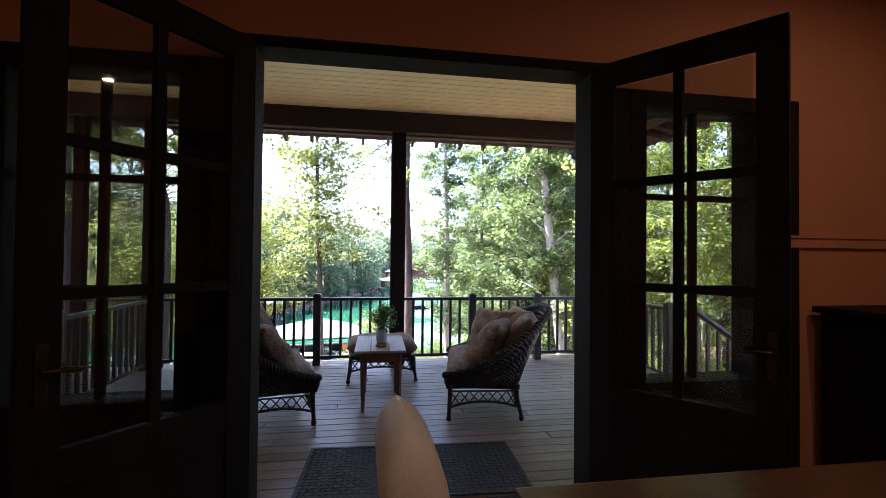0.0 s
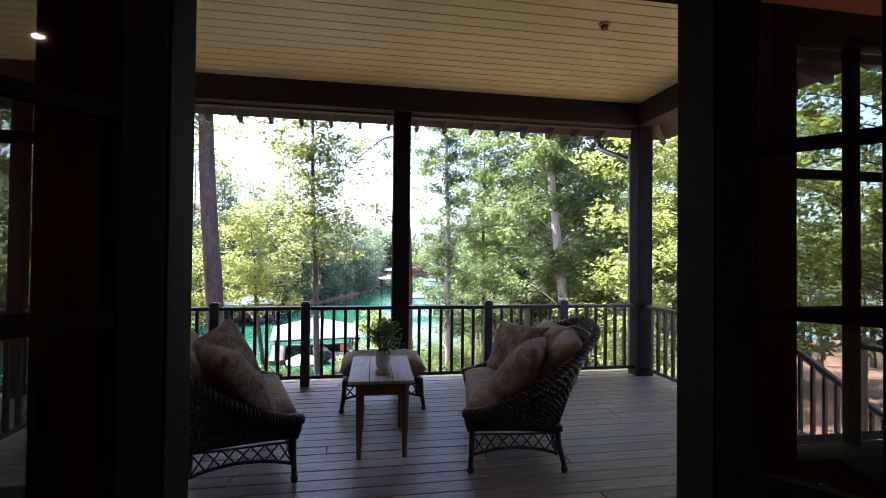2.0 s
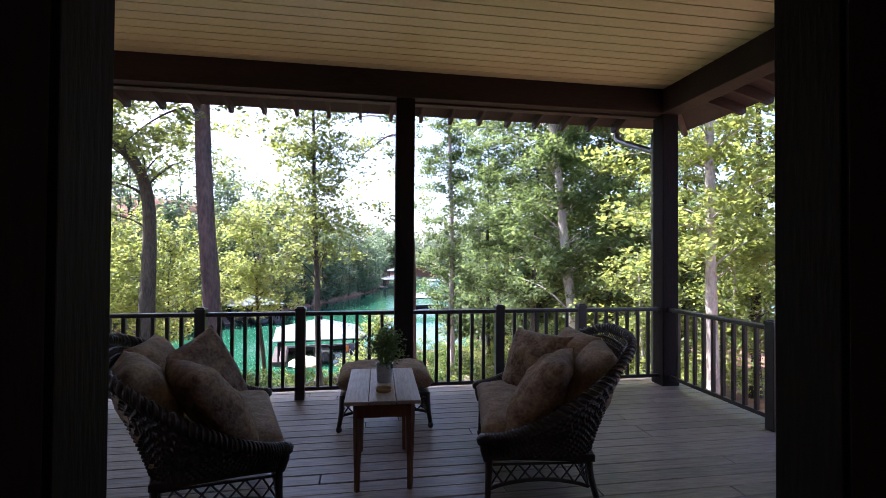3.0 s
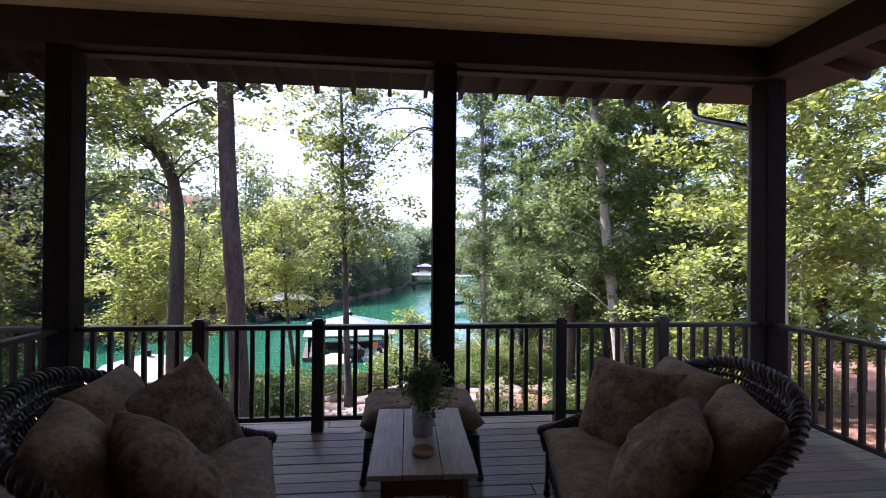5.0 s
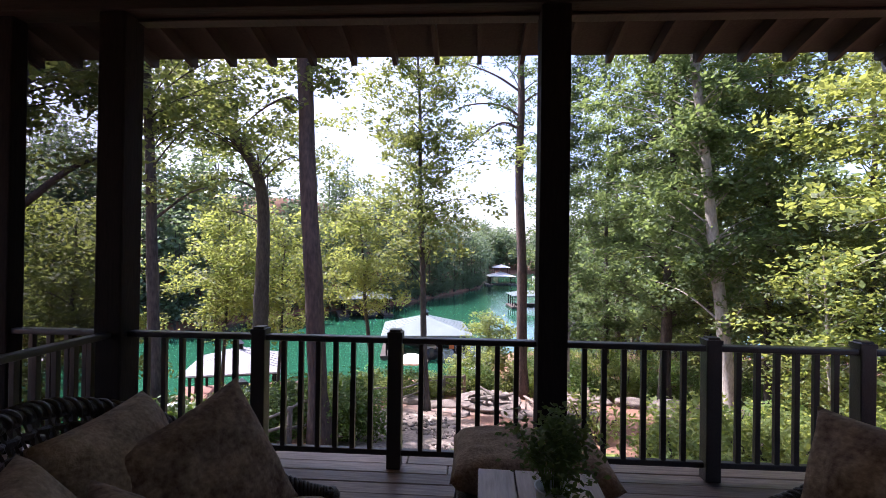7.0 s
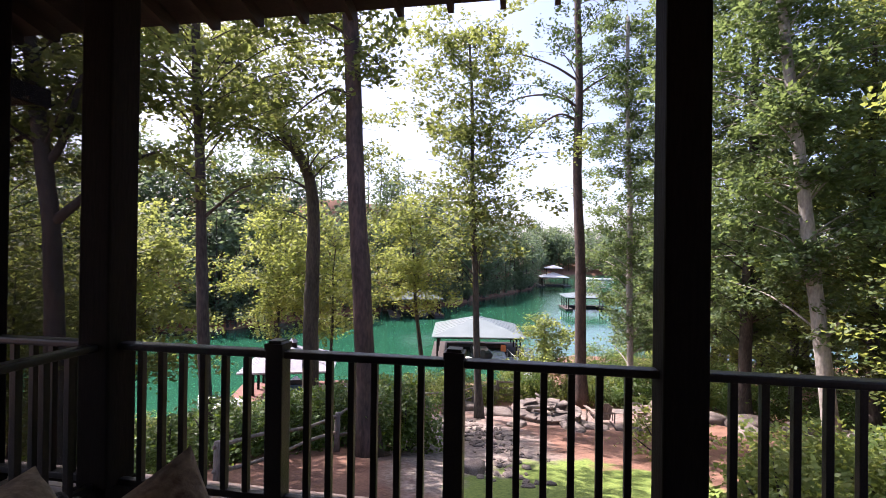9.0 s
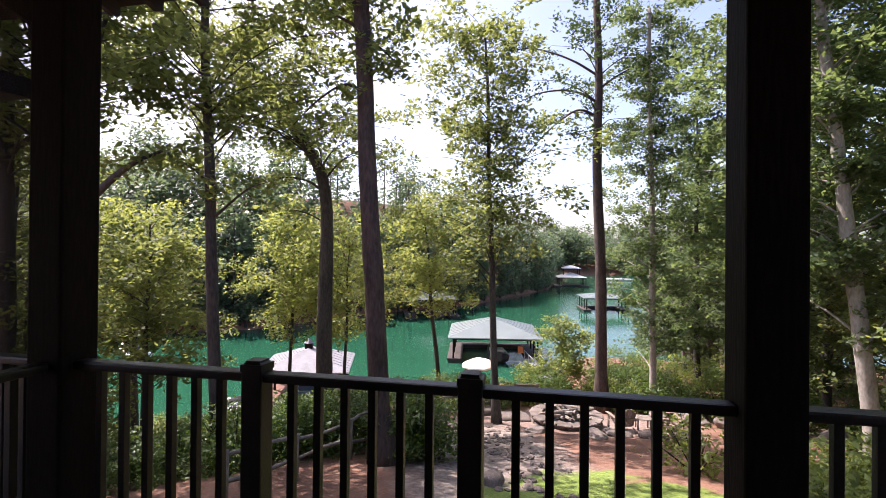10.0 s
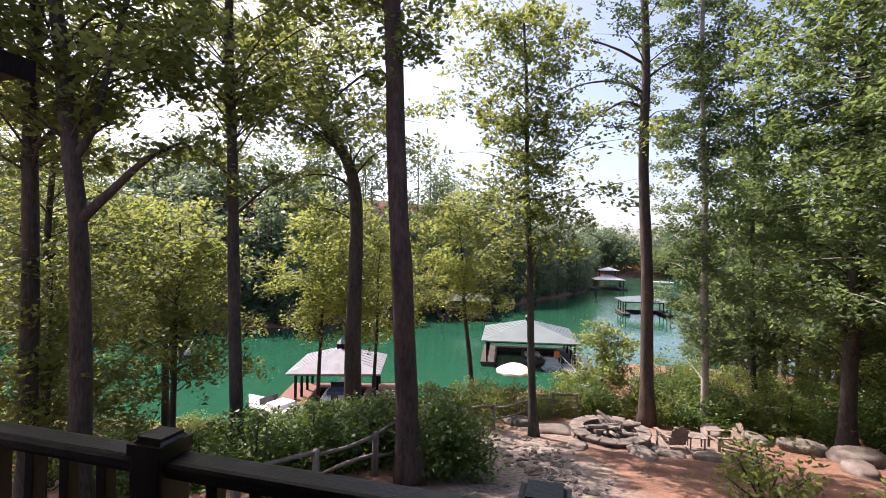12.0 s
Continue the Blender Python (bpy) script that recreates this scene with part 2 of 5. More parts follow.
def lathe(profile, segs=20, bm=None, at=(0, 0, 0)):
    """A body of revolution from (radius, height) pairs."""
    bm = bm or bmesh.new()
    rings = [[bm.verts.new((at[0] + r * math.cos(2 * math.pi * k / segs), at[1] + r * math.sin(2 * math.pi * k / segs), at[2] + z)) for k in range(segs)] for r, z in profile]
    for a, b in zip(rings, rings[1:]):
        for k in range(segs):
            bm.faces.new((a[k], a[(k + 1) % segs], b[(k + 1) % segs], b[k]))
    bm.faces.new(rings[0][::-1]), bm.faces.new(rings[-1])
    return bm


def pillow(w, h, t, seed=0, sharp=2.4, n=22, crease=0.02, corner=0.06):
    """A stuffed cushion lying flat: w by h, t thick, with pinched corners and creases."""
    bm = bmesh.new()
    sides = []
    for s in (1, -1):
        rows = []
        for i in range(n + 1):
            row = []
            for j in range(n + 1):
                u, v = 2 * i / n - 1, 2 * j / n - 1
                f = max(0.0, (1 - abs(u) ** sharp) * (1 - abs(v) ** sharp)) ** 0.5
                pull = 1 - corner * (1 - u * u) * abs(v) ** 3, 1 - corner * (1 - v * v) * abs(u) ** 3
                k = noise.noise(Vector((u * 2.2 + seed * 7, v * 2.2, s * 3 + seed))) * 1.2 + noise.noise(Vector((u * 5 + seed, v * 3.1, s + seed * 2)))
                row.append(bm.verts.new((u * w / 2 * pull[1], v * h / 2 * pull[0], s * t / 2 * f + crease * k * f)))
            rows.append(row)
        for i in range(n):
            for j in range(n):
                q = (rows[i][j], rows[i + 1][j], rows[i + 1][j + 1], rows[i][j + 1])
                bm.faces.new(q if s > 0 else q[::-1])
        sides.append(rows)
    bmesh.ops.remove_doubles(bm, verts=bm.verts[:], dist=0.0015)
    return bm


# ---- plan ----
XM, BAY = 0.45, 3.15            # middle post, post spacing
XL, XR, YR = XM - BAY, XM + BAY, 6.65
XLL = XL - BAY
XS = XL - 0.86                  # slim post of the screened bay
CEIL_Z, BEAM_Z = 3.50, 3.22
WALL_IN, WALL_OUT = 2.60, 2.78
DOOR_X0, DOOR_X1, DOOR_TOP = -0.60, 1.31, 2.60
FLOOR_IN = 0.03

# ---- house shell ----
def wall_piece(name, x0, y0, z0, x1, y1, z1, material, label):
    return tagged(part(name, box(x0, y0, z0, x1, y1, z1), material), label, "wall", kind="structure")


WIN_R, WIN_L = (1.60, 2.42), (-1.72, -0.90)
WIN_Z0, WIN_Z1 = 0.74, 2.42
ROOM_X0, ROOM_X1, ROOM_Y0, ROOM_TOP = -3.6, 4.4, -3.4, 3.3
LAYER = ((WALL_IN, WALL_IN + 0.02, M_WALLIN, "terracotta plastered room side of the porch wall"), (WALL_IN + 0.02, WALL_OUT, M_WALLOUT, "dark boarded porch side of the house wall"))
for y0, y1, m, label in LAYER:
    bm = bmesh.new()
    z0, z1 = -0.1, ROOM_TOP + 0.4
    x0, x1 = (ROOM_X0, ROOM_X1) if m is M_WALLIN else (XLL - 0.6, ROOM_X1)
    cuts = [x0, WIN_L[0], WIN_L[1], DOOR_X0, DOOR_X1, WIN_R[0], WIN_R[1], x1]
    for i, (a, b) in enumerate(zip(cuts, cuts[1:])):
        if i in (1, 5):
            box(a, y0, z0, b, y1, WIN_Z0, bm=bm), box(a, y0, WIN_Z1, b, y1, z1, bm=bm)
        elif i == 3:
            box(a, y0, DOOR_TOP, b, y1, z1, bm=bm), box(a, y0, z0, b, y1, 0.0, bm=bm)
        else:
            box(a, y0, z0, b, y1, z1, bm=bm)
    tagged(part("wall_north" if m is M_WALLIN else "wall_porch", bm, m), label, "wall", kind="structure")
wall_piece("wall_south", ROOM_X0, ROOM_Y0 - 0.15, -0.1, ROOM_X1, ROOM_Y0, ROOM_TOP + 0.4, M_WALLIN, "terracotta plastered wall behind the dining table")
wall_piece("wall_west", ROOM_X0 - 0.15, ROOM_Y0 - 0.15, -0.1, ROOM_X0, WALL_IN, ROOM_TOP + 0.4, M_WALLIN, "terracotta plastered side wall of the dining room")
wall_piece("wall_east", ROOM_X1, ROOM_Y0 - 0.15, -0.1, ROOM_X1 + 0.15, WALL_OUT, ROOM_TOP + 0.4, M_WALLIN, "terracotta plastered side wall beside the sideboard")
tagged(part("ceiling_room", box(ROOM_X0, ROOM_Y0, ROOM_TOP, ROOM_X1, WALL_IN, ROOM_TOP + 0.1), M_PLASTER), "white plastered dining room ceiling", "ceiling", kind="structure")
floor_in = tagged(part("floor_room", box(ROOM_X0, ROOM_Y0, -0.1, ROOM_X1, WALL_IN, FLOOR_IN - 0.02), M_FLOORIN), "oak board floor of the dining room", "floor", kind="structure")
# chair rail and baseboard on the room side
for a, b in ((ROOM_X0, WIN_L[0] - 0.09), (WIN_R[1] + 0.09, ROOM_X1)):
    bm = box(a, WALL_IN - 0.018, 1.57, b, WALL_IN - 0.001, 1.63, bm=bmesh.new())
    box(a, WALL_IN - 0.026, 1.63, b, WALL_IN - 0.001, 1.645, bm=bm)
    tagged(part("trim", bm, M_WALLIN), "terracotta painted chair rail on the wall", "trim", kind="structure")
    tagged(part("baseboard", box(a, WALL_IN - 0.02, FLOOR_IN, b, WALL_IN - 0.001, FLOOR_IN + 0.14, 0.004), M_PANELWOOD), "brown stained wooden baseboard", "baseboard", kind="structure")
# threshold
tagged(part("threshold", box(DOOR_X0, WALL_IN - 0.02, 0.0, DOOR_X1, WALL_OUT + 0.03, 0.055, 0.008), M_DARK), "dark wooden threshold of the double doors", "threshold", kind="structure")
# door casing
casing = thing("trim_door", pose(0, 0, 0), "dark stained casing round the double doorway", "door frame", kind="structure")
part("jamb", box(DOOR_X0 - 0.03, WALL_IN - 0.012, 0.0, DOOR_X0 + 0.03, WALL_OUT + 0.012, DOOR_TOP, 0.004), M_DARK, casing)
part("jamb", box(DOOR_X1 - 0.03, WALL_IN - 0.012, 0.0, DOOR_X1 + 0.03, WALL_OUT + 0.012, DOOR_TOP, 0.004), M_DARK, casing)
part("head", box(DOOR_X0 - 0.03, WALL_IN - 0.012, DOOR_TOP - 0.03, DOOR_X1 + 0.03, WALL_OUT + 0.012, DOOR_TOP + 0.03, 0.004), M_DARK, casing)
for a, b in ((DOOR_X0 - 0.12, DOOR_X0 - 0.03), (DOOR_X1 + 0.03, DOOR_X1 + 0.12)):
    part("side_casing", box(a, WALL_OUT, 0.0, b, WALL_OUT + 0.03, DOOR_TOP + 0.1, 0.004), M_DARK, casing)
    part("side_casing", box(a, WALL_IN - 0.022, FLOOR_IN, b, WALL_IN, DOOR_TOP + 0.028, 0.004), M_DARK, casing)


def glazed(parent, x0, x1, z0, z1, y, cols, rows, bar, depth):
    """Muntins and panes between x0..x1, z0..z1 in the plane y of the parent's own space."""
    xs = [x0 + (x1 - x0) * i / cols for i in range(cols + 1)]
    zs = [z0, *rows, z1]
    for x in xs[1:-1]:
        part("muntin", box(x - bar / 2, y - depth / 2, z0, x + bar / 2, y + depth / 2, z1, 0.004), M_DARK, parent)
    for z in rows:
        part("muntin", box(x0, y - depth / 2 + 0.003, z - bar / 2, x1, y + depth / 2 - 0.003, z + bar / 2, 0.004), M_DARK, parent)
    for xa, xb in zip(xs, xs[1:]):
        for za, zb in zip(zs, zs[1:]):
            p = part("pane", box(xa + bar * 0.3, y - 0.003, za + bar * 0.3, xb - bar * 0.3, y + 0.003, zb - bar * 0.3), M_GLASS, parent)
            p.visible_shadow = False


for k, (a, b) in enumerate((WIN_L, WIN_R)):
    win = thing("window_%d" % (k + 1), pose(0, 0, 0), "dark framed sidelight window beside the open doors", "window", kind="structure")
    ym = (WALL_IN + WALL_OUT) / 2
    for x0, x1 in ((a - 0.07, a + 0.03), (b - 0.03, b + 0.07)):
        part("window_frame", box(x0, WALL_IN - 0.02, WIN_Z0 - 0.06, x1, WALL_OUT + 0.025, WIN_Z1 + 0.07, 0.004), M_DARK, win)
    for z0, z1 in ((WIN_Z0 - 0.06, WIN_Z0 + 0.02), (WIN_Z1 - 0.02, WIN_Z1 + 0.07)):
        part("window_frame", box(a + 0.03, WALL_IN - 0.018, z0, b - 0.03, WALL_OUT + 0.022, z1, 0.004), M_DARK, win)
    glazed(win, a + 0.03, b - 0.03, WIN_Z0 + 0.02, WIN_Z1 - 0.02, ym, 2, (1.31, 1.87), 0.035, 0.05)


def door_leaf(name, m, label, flip):
    """A glazed leaf hinged at its own origin, running along its x axis."""
    d = thing(name, m, label, "door", "pair of open porch doors", "structure")
    w, z0, z1, t = 0.915, 0.02, 2.555, 0.045
    part("stile", box(0, -t / 2, z0, 0.125, t / 2, z1, 0.004), M_DARK, d)
    part("stile", box(w - 0.125, -t / 2, z0, w, t / 2, z1, 0.004), M_DARK, d)
    part("rail", box(0.125, -t / 2 + 0.002, z1 - 0.13, w - 0.125, t / 2 - 0.002, z1, 0.004), M_DARK, d)
    part("rail", box(0.125, -t / 2 + 0.002, 0.62, w - 0.125, t / 2 - 0.002, 0.76, 0.004), M_DARK, d)
    part("rail", box(0.125, -t / 2 + 0.002, z0, w - 0.125, t / 2 - 0.002, z0 + 0.2, 0.004), M_DARK, d)
    part("panel", box(0.125, -0.012, z0 + 0.2, w - 0.125, 0.012, 0.62), M_DARK, d)
    part("panel_field", box(0.18, -0.018, z0 + 0.25, w - 0.18, 0.018, 0.57, 0.006), M_DARK, d)
    glazed(d, 0.125, w - 0.125, 0.76, z1 - 0.13, 0, 2, (1.31, 1.87), 0.045, 0.04)
    plate = part("lock_plate", box(w - 0.085, -0.03, 0.92, w - 0.045, 0.03, 1.14, 0.003), M_BRASS, d, "aged brass lock plate")
    for s in (1, -1):
        bm = tube(bmesh.new(), [(w - 0.065, s * 0.03, 1.05), (w - 0.065, s * 0.065, 1.05)], 0.009)
        tube(bm, smooth_line([(w - 0.065, s * 0.065, 1.05), (w - 0.11, s * 0.07, 1.052), (w - 0.17, s * 0.066, 1.045)], 4), [0.009] * 8 + [0.008])
        part("handle", bm, M_BRASS, d, "aged brass lever handle", True)
    for z in (0.3, 1.3, 2.25):
        part("hinge", tube(bmesh.new(), [(-0.005, flip * 0.028, z - 0.05), (-0.005, flip * 0.028, z + 0.05)], 0.009), M_BRASS, d)
    return d


door_leaf("door_1", pose(1.285, WALL_IN - 0.03, FLOOR_IN, 0, 0, -52.5), "dark stained glazed door leaf standing open", 1)
door_leaf("door_2", pose(-0.585, WALL_IN - 0.03, FLOOR_IN, 0, 0, -128.5), "dark stained glazed door leaf opened into the room", -1)

# dark panelling between doorway and sidelights
for a, b in ((DOOR_X1 + 0.121, WIN_R[0] - 0.071), (WIN_R[1] + 0.071, WIN_R[1] + 0.26), (WIN_L[1] + 0.071, DOOR_X0 - 0.121), (WIN_L[0] - 0.26, WIN_L[0] - 0.071)):
    tagged(part("trim_panel", box(a, WALL_IN - 0.016, FLOOR_IN, b, WALL_IN - 0.001, 2.49, 0.003), M_DARK), "dark stained panel beside the sidelight window", "trim", kind="structure")
for a, b in ((WIN_R[0] - 0.071, WIN_R[1] + 0.071), (WIN_L[0] - 0.071, WIN_L[1] + 0.071)):
    tagged(part("trim_panel", box(a, WALL_IN - 0.016, FLOOR_IN, b, WALL_IN - 0.001, WIN_Z0 - 0.061, 0.003), M_DARK), "dark stained panel under the sidelight window", "trim", kind="structure")

# recessed ceiling lights of the room
for x, y in ((-1.1, -0.6), (1.5, -0.6), (2.6, 1.2)):
    dl = thing("ceiling_light", pose(x, y, ROOM_TOP), "small round recessed ceiling light, switched on", "ceiling light", "recessed room lights")
    bm = lathe([(0.075, 0.0), (0.075, -0.012), (0.05, -0.012), (0.05, 0.0)], 24)
    part("trim_ring", bm, M_PLASTER, dl)
    lamp = bpy.data.lights.new("ceiling_lamp", "AREA")
    lamp.shape, lamp.size, lamp.energy, lamp.color = "DISK", 0.08, 1.1, (1.0, 0.68, 0.42)
    lo = new("ceiling_lamp", lamp)
    lo.parent, lo.location = dl, (0, 0, -0.02)

# ---- porch structure ----
DECK_Y1 = 6.98
DECK_X0, DECK_X1 = XLL - 0.4, XR + 0.28
deck = tagged(part("floor_porch", box(DECK_X0, WALL_OUT, -0.28, DECK_X1, DECK_Y1 - 0.03, -0.035), M_SHEATH), "weathered grey board floor of the porch", "floor", kind="structure")
tagged(part("porch_fascia", box(DECK_X0, DECK_Y1 - 0.028, -0.3, DECK_X1, DECK_Y1, -0.04, 0.004), M_DARK), "dark board along the porch edge", "fascia", kind="structure")


def post(name, x, y, z0, z1, size, label):
    p = thing(name, pose(x, y, z0), label, "post", "porch posts", "structure")
    h = size / 2
    part("shaft", box(-h, -h, 0, h, h, z1 - z0, 0.012), M_DARK, p)
    part("base_block", box(-h - 0.008, -h - 0.008, 0, h + 0.008, h + 0.008, 0.10, 0.006), M_DARK, p)
    return p


for x in (XLL, XL, XM, XR):
    post("post", x, YR, 0, BEAM_Z, 0.20, "square dark stained porch post carrying the beam")
post("post", XS, YR, 0, BEAM_Z, 0.13, "slim square dark post beside the screened bay")
# timber legs below the deck
for x in (XLL, XL, XM, XR):
    tagged(part("deck_post", box(x - 0.1, YR - 0.1, -4.2, x + 0.1, YR + 0.1, -0.28, 0.01), M_DARK), "square timber post below the porch", "post", "porch posts", "structure")

beam = tagged(part("beam_front", box(DECK_X0, YR - 0.12, BEAM_Z, XR + 0.12, YR + 0.12, CEIL_Z + 0.14, 0.01), M_BEAM), "heavy dark stained beam over the porch posts", "beam", kind="structure")
tagged(part("beam_side", box(XR - 0.12, WALL_OUT, BEAM_Z, XR + 0.12, YR - 0.12, CEIL_Z + 0.14, 0.01), M_BEAM), "heavy dark stained beam along the porch end", "beam", kind="structure")
# board under the front beam's outer edge, its lighter tone stands for bounced light
for a, b in ((XL + 0.1, XM - 0.1), (XM + 0.1, XR - 0.1)):
    tagged(part("trim_beam", box(a, YR + 0.02, BEAM_Z - 0.022, b, YR + 0.125, BEAM_Z - 0.002, 0.004), M_RAFTER), "board under the porch beam, lightened for bounced light", "trim", kind="structure")

# board ceiling: narrow boards with open joints
bm = bmesh.new()
y = WALL_OUT
while y < YR - 0.12:
    y1 = min(y + 0.145, YR - 0.12)
    box(DECK_X0, y + 0.006, CEIL_Z, XR - 0.12, y1 - 0.006, CEIL_Z + 0.015, bm=bm)
    y = y1
tagged(part("ceiling_backing", box(DECK_X0, WALL_OUT, CEIL_Z + 0.012, XR - 0.12, YR - 0.12, CEIL_Z + 0.03), M_SHEATH), "dark joints between the porch ceiling boards", "ceiling", kind="structure")
tagged(part("ceiling_porch", bm, M_CEIL), "cream painted narrow board porch ceiling", "ceiling", kind="structure")
# small round fixture on the ceiling
fx = thing("smoke_sensor", pose(2.0, 4.70, CEIL_Z), "small round brown fixture on the porch ceiling", "ceiling fixture")
part("base", lathe([(0.05, 0.0), (0.05, -0.012), (0.042, -0.02)], 20), M_DISH, fx)
part("lens", lathe([(0.03, -0.02), (0.03, -0.045), (0.018, -0.055)], 20), M_PANELWOOD, fx)

# roof edge: rafters, boards above them and fascia
EAVE_Y, EAVE_X = 7.88, 4.78
SLOPE = 0.27
roof = thing("roof_porch", pose(0, 0, 0), "low pitched porch roof with exposed rafter tails", "roof", kind="structure")


def rafter_z(d):
    """The rafters' underside, d metres outside the beam's middle."""
    return 3.64 - SLOPE * d


x = DECK_X0 + 0.1
while x < XR + 0.2:
    bm = bmesh.new()
    y0, y1 = YR - 0.05, EAVE_Y
    a, b = rafter_z(0) , rafter_z(y1 - YR)
    vs = [bm.verts.new(c) for c in ((x, y0, a), (x, y1, b + 0.035), (x, y1, b + 0.13), (x, y0, a + 0.13), (x, y1 - 0.05, b + 0.012))]
    f = bm.faces.new((vs[0], vs[4], vs[1], vs[2], vs[3]))
    r = bmesh.ops.extrude_face_region(bm, geom=[f])
    bmesh.ops.translate(bm, verts=[v for v in r["geom"] if isinstance(v, bmesh.types.BMVert)], vec=(0.042, 0, 0))
    bmesh.ops.recalc_face_normals(bm, faces=bm.faces[:])
    part("rafter", bm, M_RAFTER, roof)
    x += 0.405
y = WALL_OUT + 0.3
while y < YR + 0.1:
    bm = bmesh.new()
    x0, x1 = XR - 0.05, EAVE_X
    a, b = rafter_z(0), rafter_z(x1 - XR)
    vs = [bm.verts.new(c) for c in ((x0, y, a), (x1, y, b + 0.035), (x1, y, b + 0.13), (x0, y, a + 0.13), (x1 - 0.05, y, b + 0.012))]
    f = bm.faces.new((vs[0], vs[4], vs[1], vs[2], vs[3]))
    r = bmesh.ops.extrude_face_region(bm, geom=[f])
    bmesh.ops.translate(bm, verts=[v for v in r["geom"] if isinstance(v, bmesh.types.BMVert)], vec=(0, 0.042, 0))
    bmesh.ops.recalc_face_normals(bm, faces=bm.faces[:])
    part("rafter", bm, M_RAFTER, roof)
    y += 0.405
bm = tube(bmesh.new(), [(XR, YR, rafter_z(0) + 0.06), (EAVE_X, EAVE_Y, rafter_z(EAVE_Y - YR) + 0.07)], 0.045, 4)
part("hip_rafter", bm, M_RAFTER, roof)
bm = bmesh.new()
X0 = DECK_X0 - 0.3
zi, ze = rafter_z(-4.0) + 0.135, rafter_z(EAVE_Y - YR + 0.03) + 0.135
o = [bm.verts.new(c) for c in ((X0, EAVE_Y + 0.03, ze), (EAVE_X + 0.03, EAVE_Y + 0.03, ze), (EAVE_X + 0.03, -4.0, ze), (XR - 4.0, YR - 4.0, zi), (X0, YR - 4.0, zi), (XR - 4.0, -4.0, zi))]
bm.faces.new((o[0], o[1], o[3], o[4])), bm.faces.new((o[1], o[2], o[5], o[3]))
r = bmesh.ops.extrude_face_region(bm, geom=bm.faces[:])
bmesh.ops.translate(bm, verts=[v for v in r["geom"] if isinstance(v, bmesh.types.BMVert)], vec=(0, 0, 0.06))
bmesh.ops.recalc_face_normals(bm, faces=bm.faces[:])
part("roof_boards", bm, M_SHEATH, roof)
bm = box(X0, YR - 4.0, zi + 0.02, XR - 4.0, -4.2, zi + 0.1, bm=bmesh.new())
box(X0, -4.2, 3.6, EAVE_X, -4.0, zi + 0.1, bm=bm)
part("roof_top", bm, M_SHEATH, roof)
# closed end of the roof towards the neighbouring wing
bm = bmesh.new()
vs = [bm.verts.new(c) for c in ((X0, WALL_OUT, 3.4), (X0, EAVE_Y, 3.4), (X0, EAVE_Y, ze + 0.03), (X0, YR - 4.0, zi + 0.03))]
r = bmesh.ops.extrude_face_region(bm, geom=[bm.faces.new(vs)])
bmesh.ops.translate(bm, verts=[v for v in r["geom"] if isinstance(v, bmesh.types.BMVert)], vec=(0.03, 0, 0))
bmesh.ops.recalc_face_normals(bm, faces=bm.faces[:])
part("gable_board", bm, M_SHEATH, roof)
# eave corner of the neighbouring wing
part("wing_eave", box(X0 - 4.0, WALL_OUT, 3.36, X0 + 0.02, 9.5, 3.52, 0.02), M_SHEATH, roof)
part("wing_fascia", box(X0 + 0.02, EAVE_Y + 0.05, 3.30, X0 + 0.06, 9.5, 3.54, 0.006), M_DARK, roof)

# downspout from the eave to the corner post
spout = thing("downspout", pose(0, 0, 0), "grey metal downspout bending from eave to post", "downspout")
line = smooth_line([(3.62, 7.80, 3.42), (3.62, 7.80, 3.26), (3.60, 7.66, 3.16), (3.56, 6.95, 2.88), (3.55, 6.82, 2.80), (3.55, 6.80, 2.6), (3.55, 6.80, -2.6)], 5)
part("pipe", tube(bmesh.new(), line, 0.036, 10), M_GUTTER, spout, smooth=True)
part("outlet", tube(bmesh.new(), [(3.62, 7.80, 3.46), (3.62, 7.80, 3.38)], [0.055, 0.04], 10), M_GUTTER, spout)
for z in (2.3, 1.2):
    part("strap", box(3.50, 6.74, z, 3.60, 6.845, z + 0.02), M_GUTTER, spout)


# ---- railing ----
def railing(name, a, b, n, label):
    """A straight railing from a to b in plan: two rails and n balusters."""
    va, vb = Vector((*a, 0)), Vector((*b, 0))
    length = (vb - va).length
    r = thing(name, Matrix.Translation(va) @ Matrix.Rotation(math.atan2(vb.y - va.y, vb.x - va.x), 4, "Z"), label, "railing", "porch railing", "structure")
    part("top_rail", box(0, -0.04, 0.875, length, 0.04, 0.918, 0.012), M_RAIL, r)
    part("bottom_rail", box(0, -0.02, 0.085, length, 0.02, 0.125, 0.006), M_RAIL, r)
    first = None
    for i in range(n):
        x = length * (i + 1) / (n + 1)
        if first is None:
            first = part("baluster", box(-0.017, -0.017, 0, 0.017, 0.017, 0.76, 0.003), M_RAIL, r)
            first.location = (x, 0, 0.12)
        else:
            c = first.copy()
            scene.collection.objects.link(c)
            c.parent, c.location = r, (x, 0, 0.12)
    return r


def newel(x, y):
    nw = thing("newel_post", pose(x, y, 0), "square black newel post with rounded top", "newel post", "newel posts", "structure")
    bm = box(-0.05, -0.05, 0, 0.05, 0.05, 0.93, 0.008)
    part("shaft", bm, M_RAIL, nw)
    bm = box(-0.053, -0.053, 0.925, 0.053, 0.053, 0.972)
    bmesh.ops.bevel(bm, geom=[e for e in bm.edges if min(v.co.z for v in e.verts) > 0.95], offset=0.016, segments=3, affect="EDGES")
    part("cap", bm, M_RAIL, nw)
    return nw


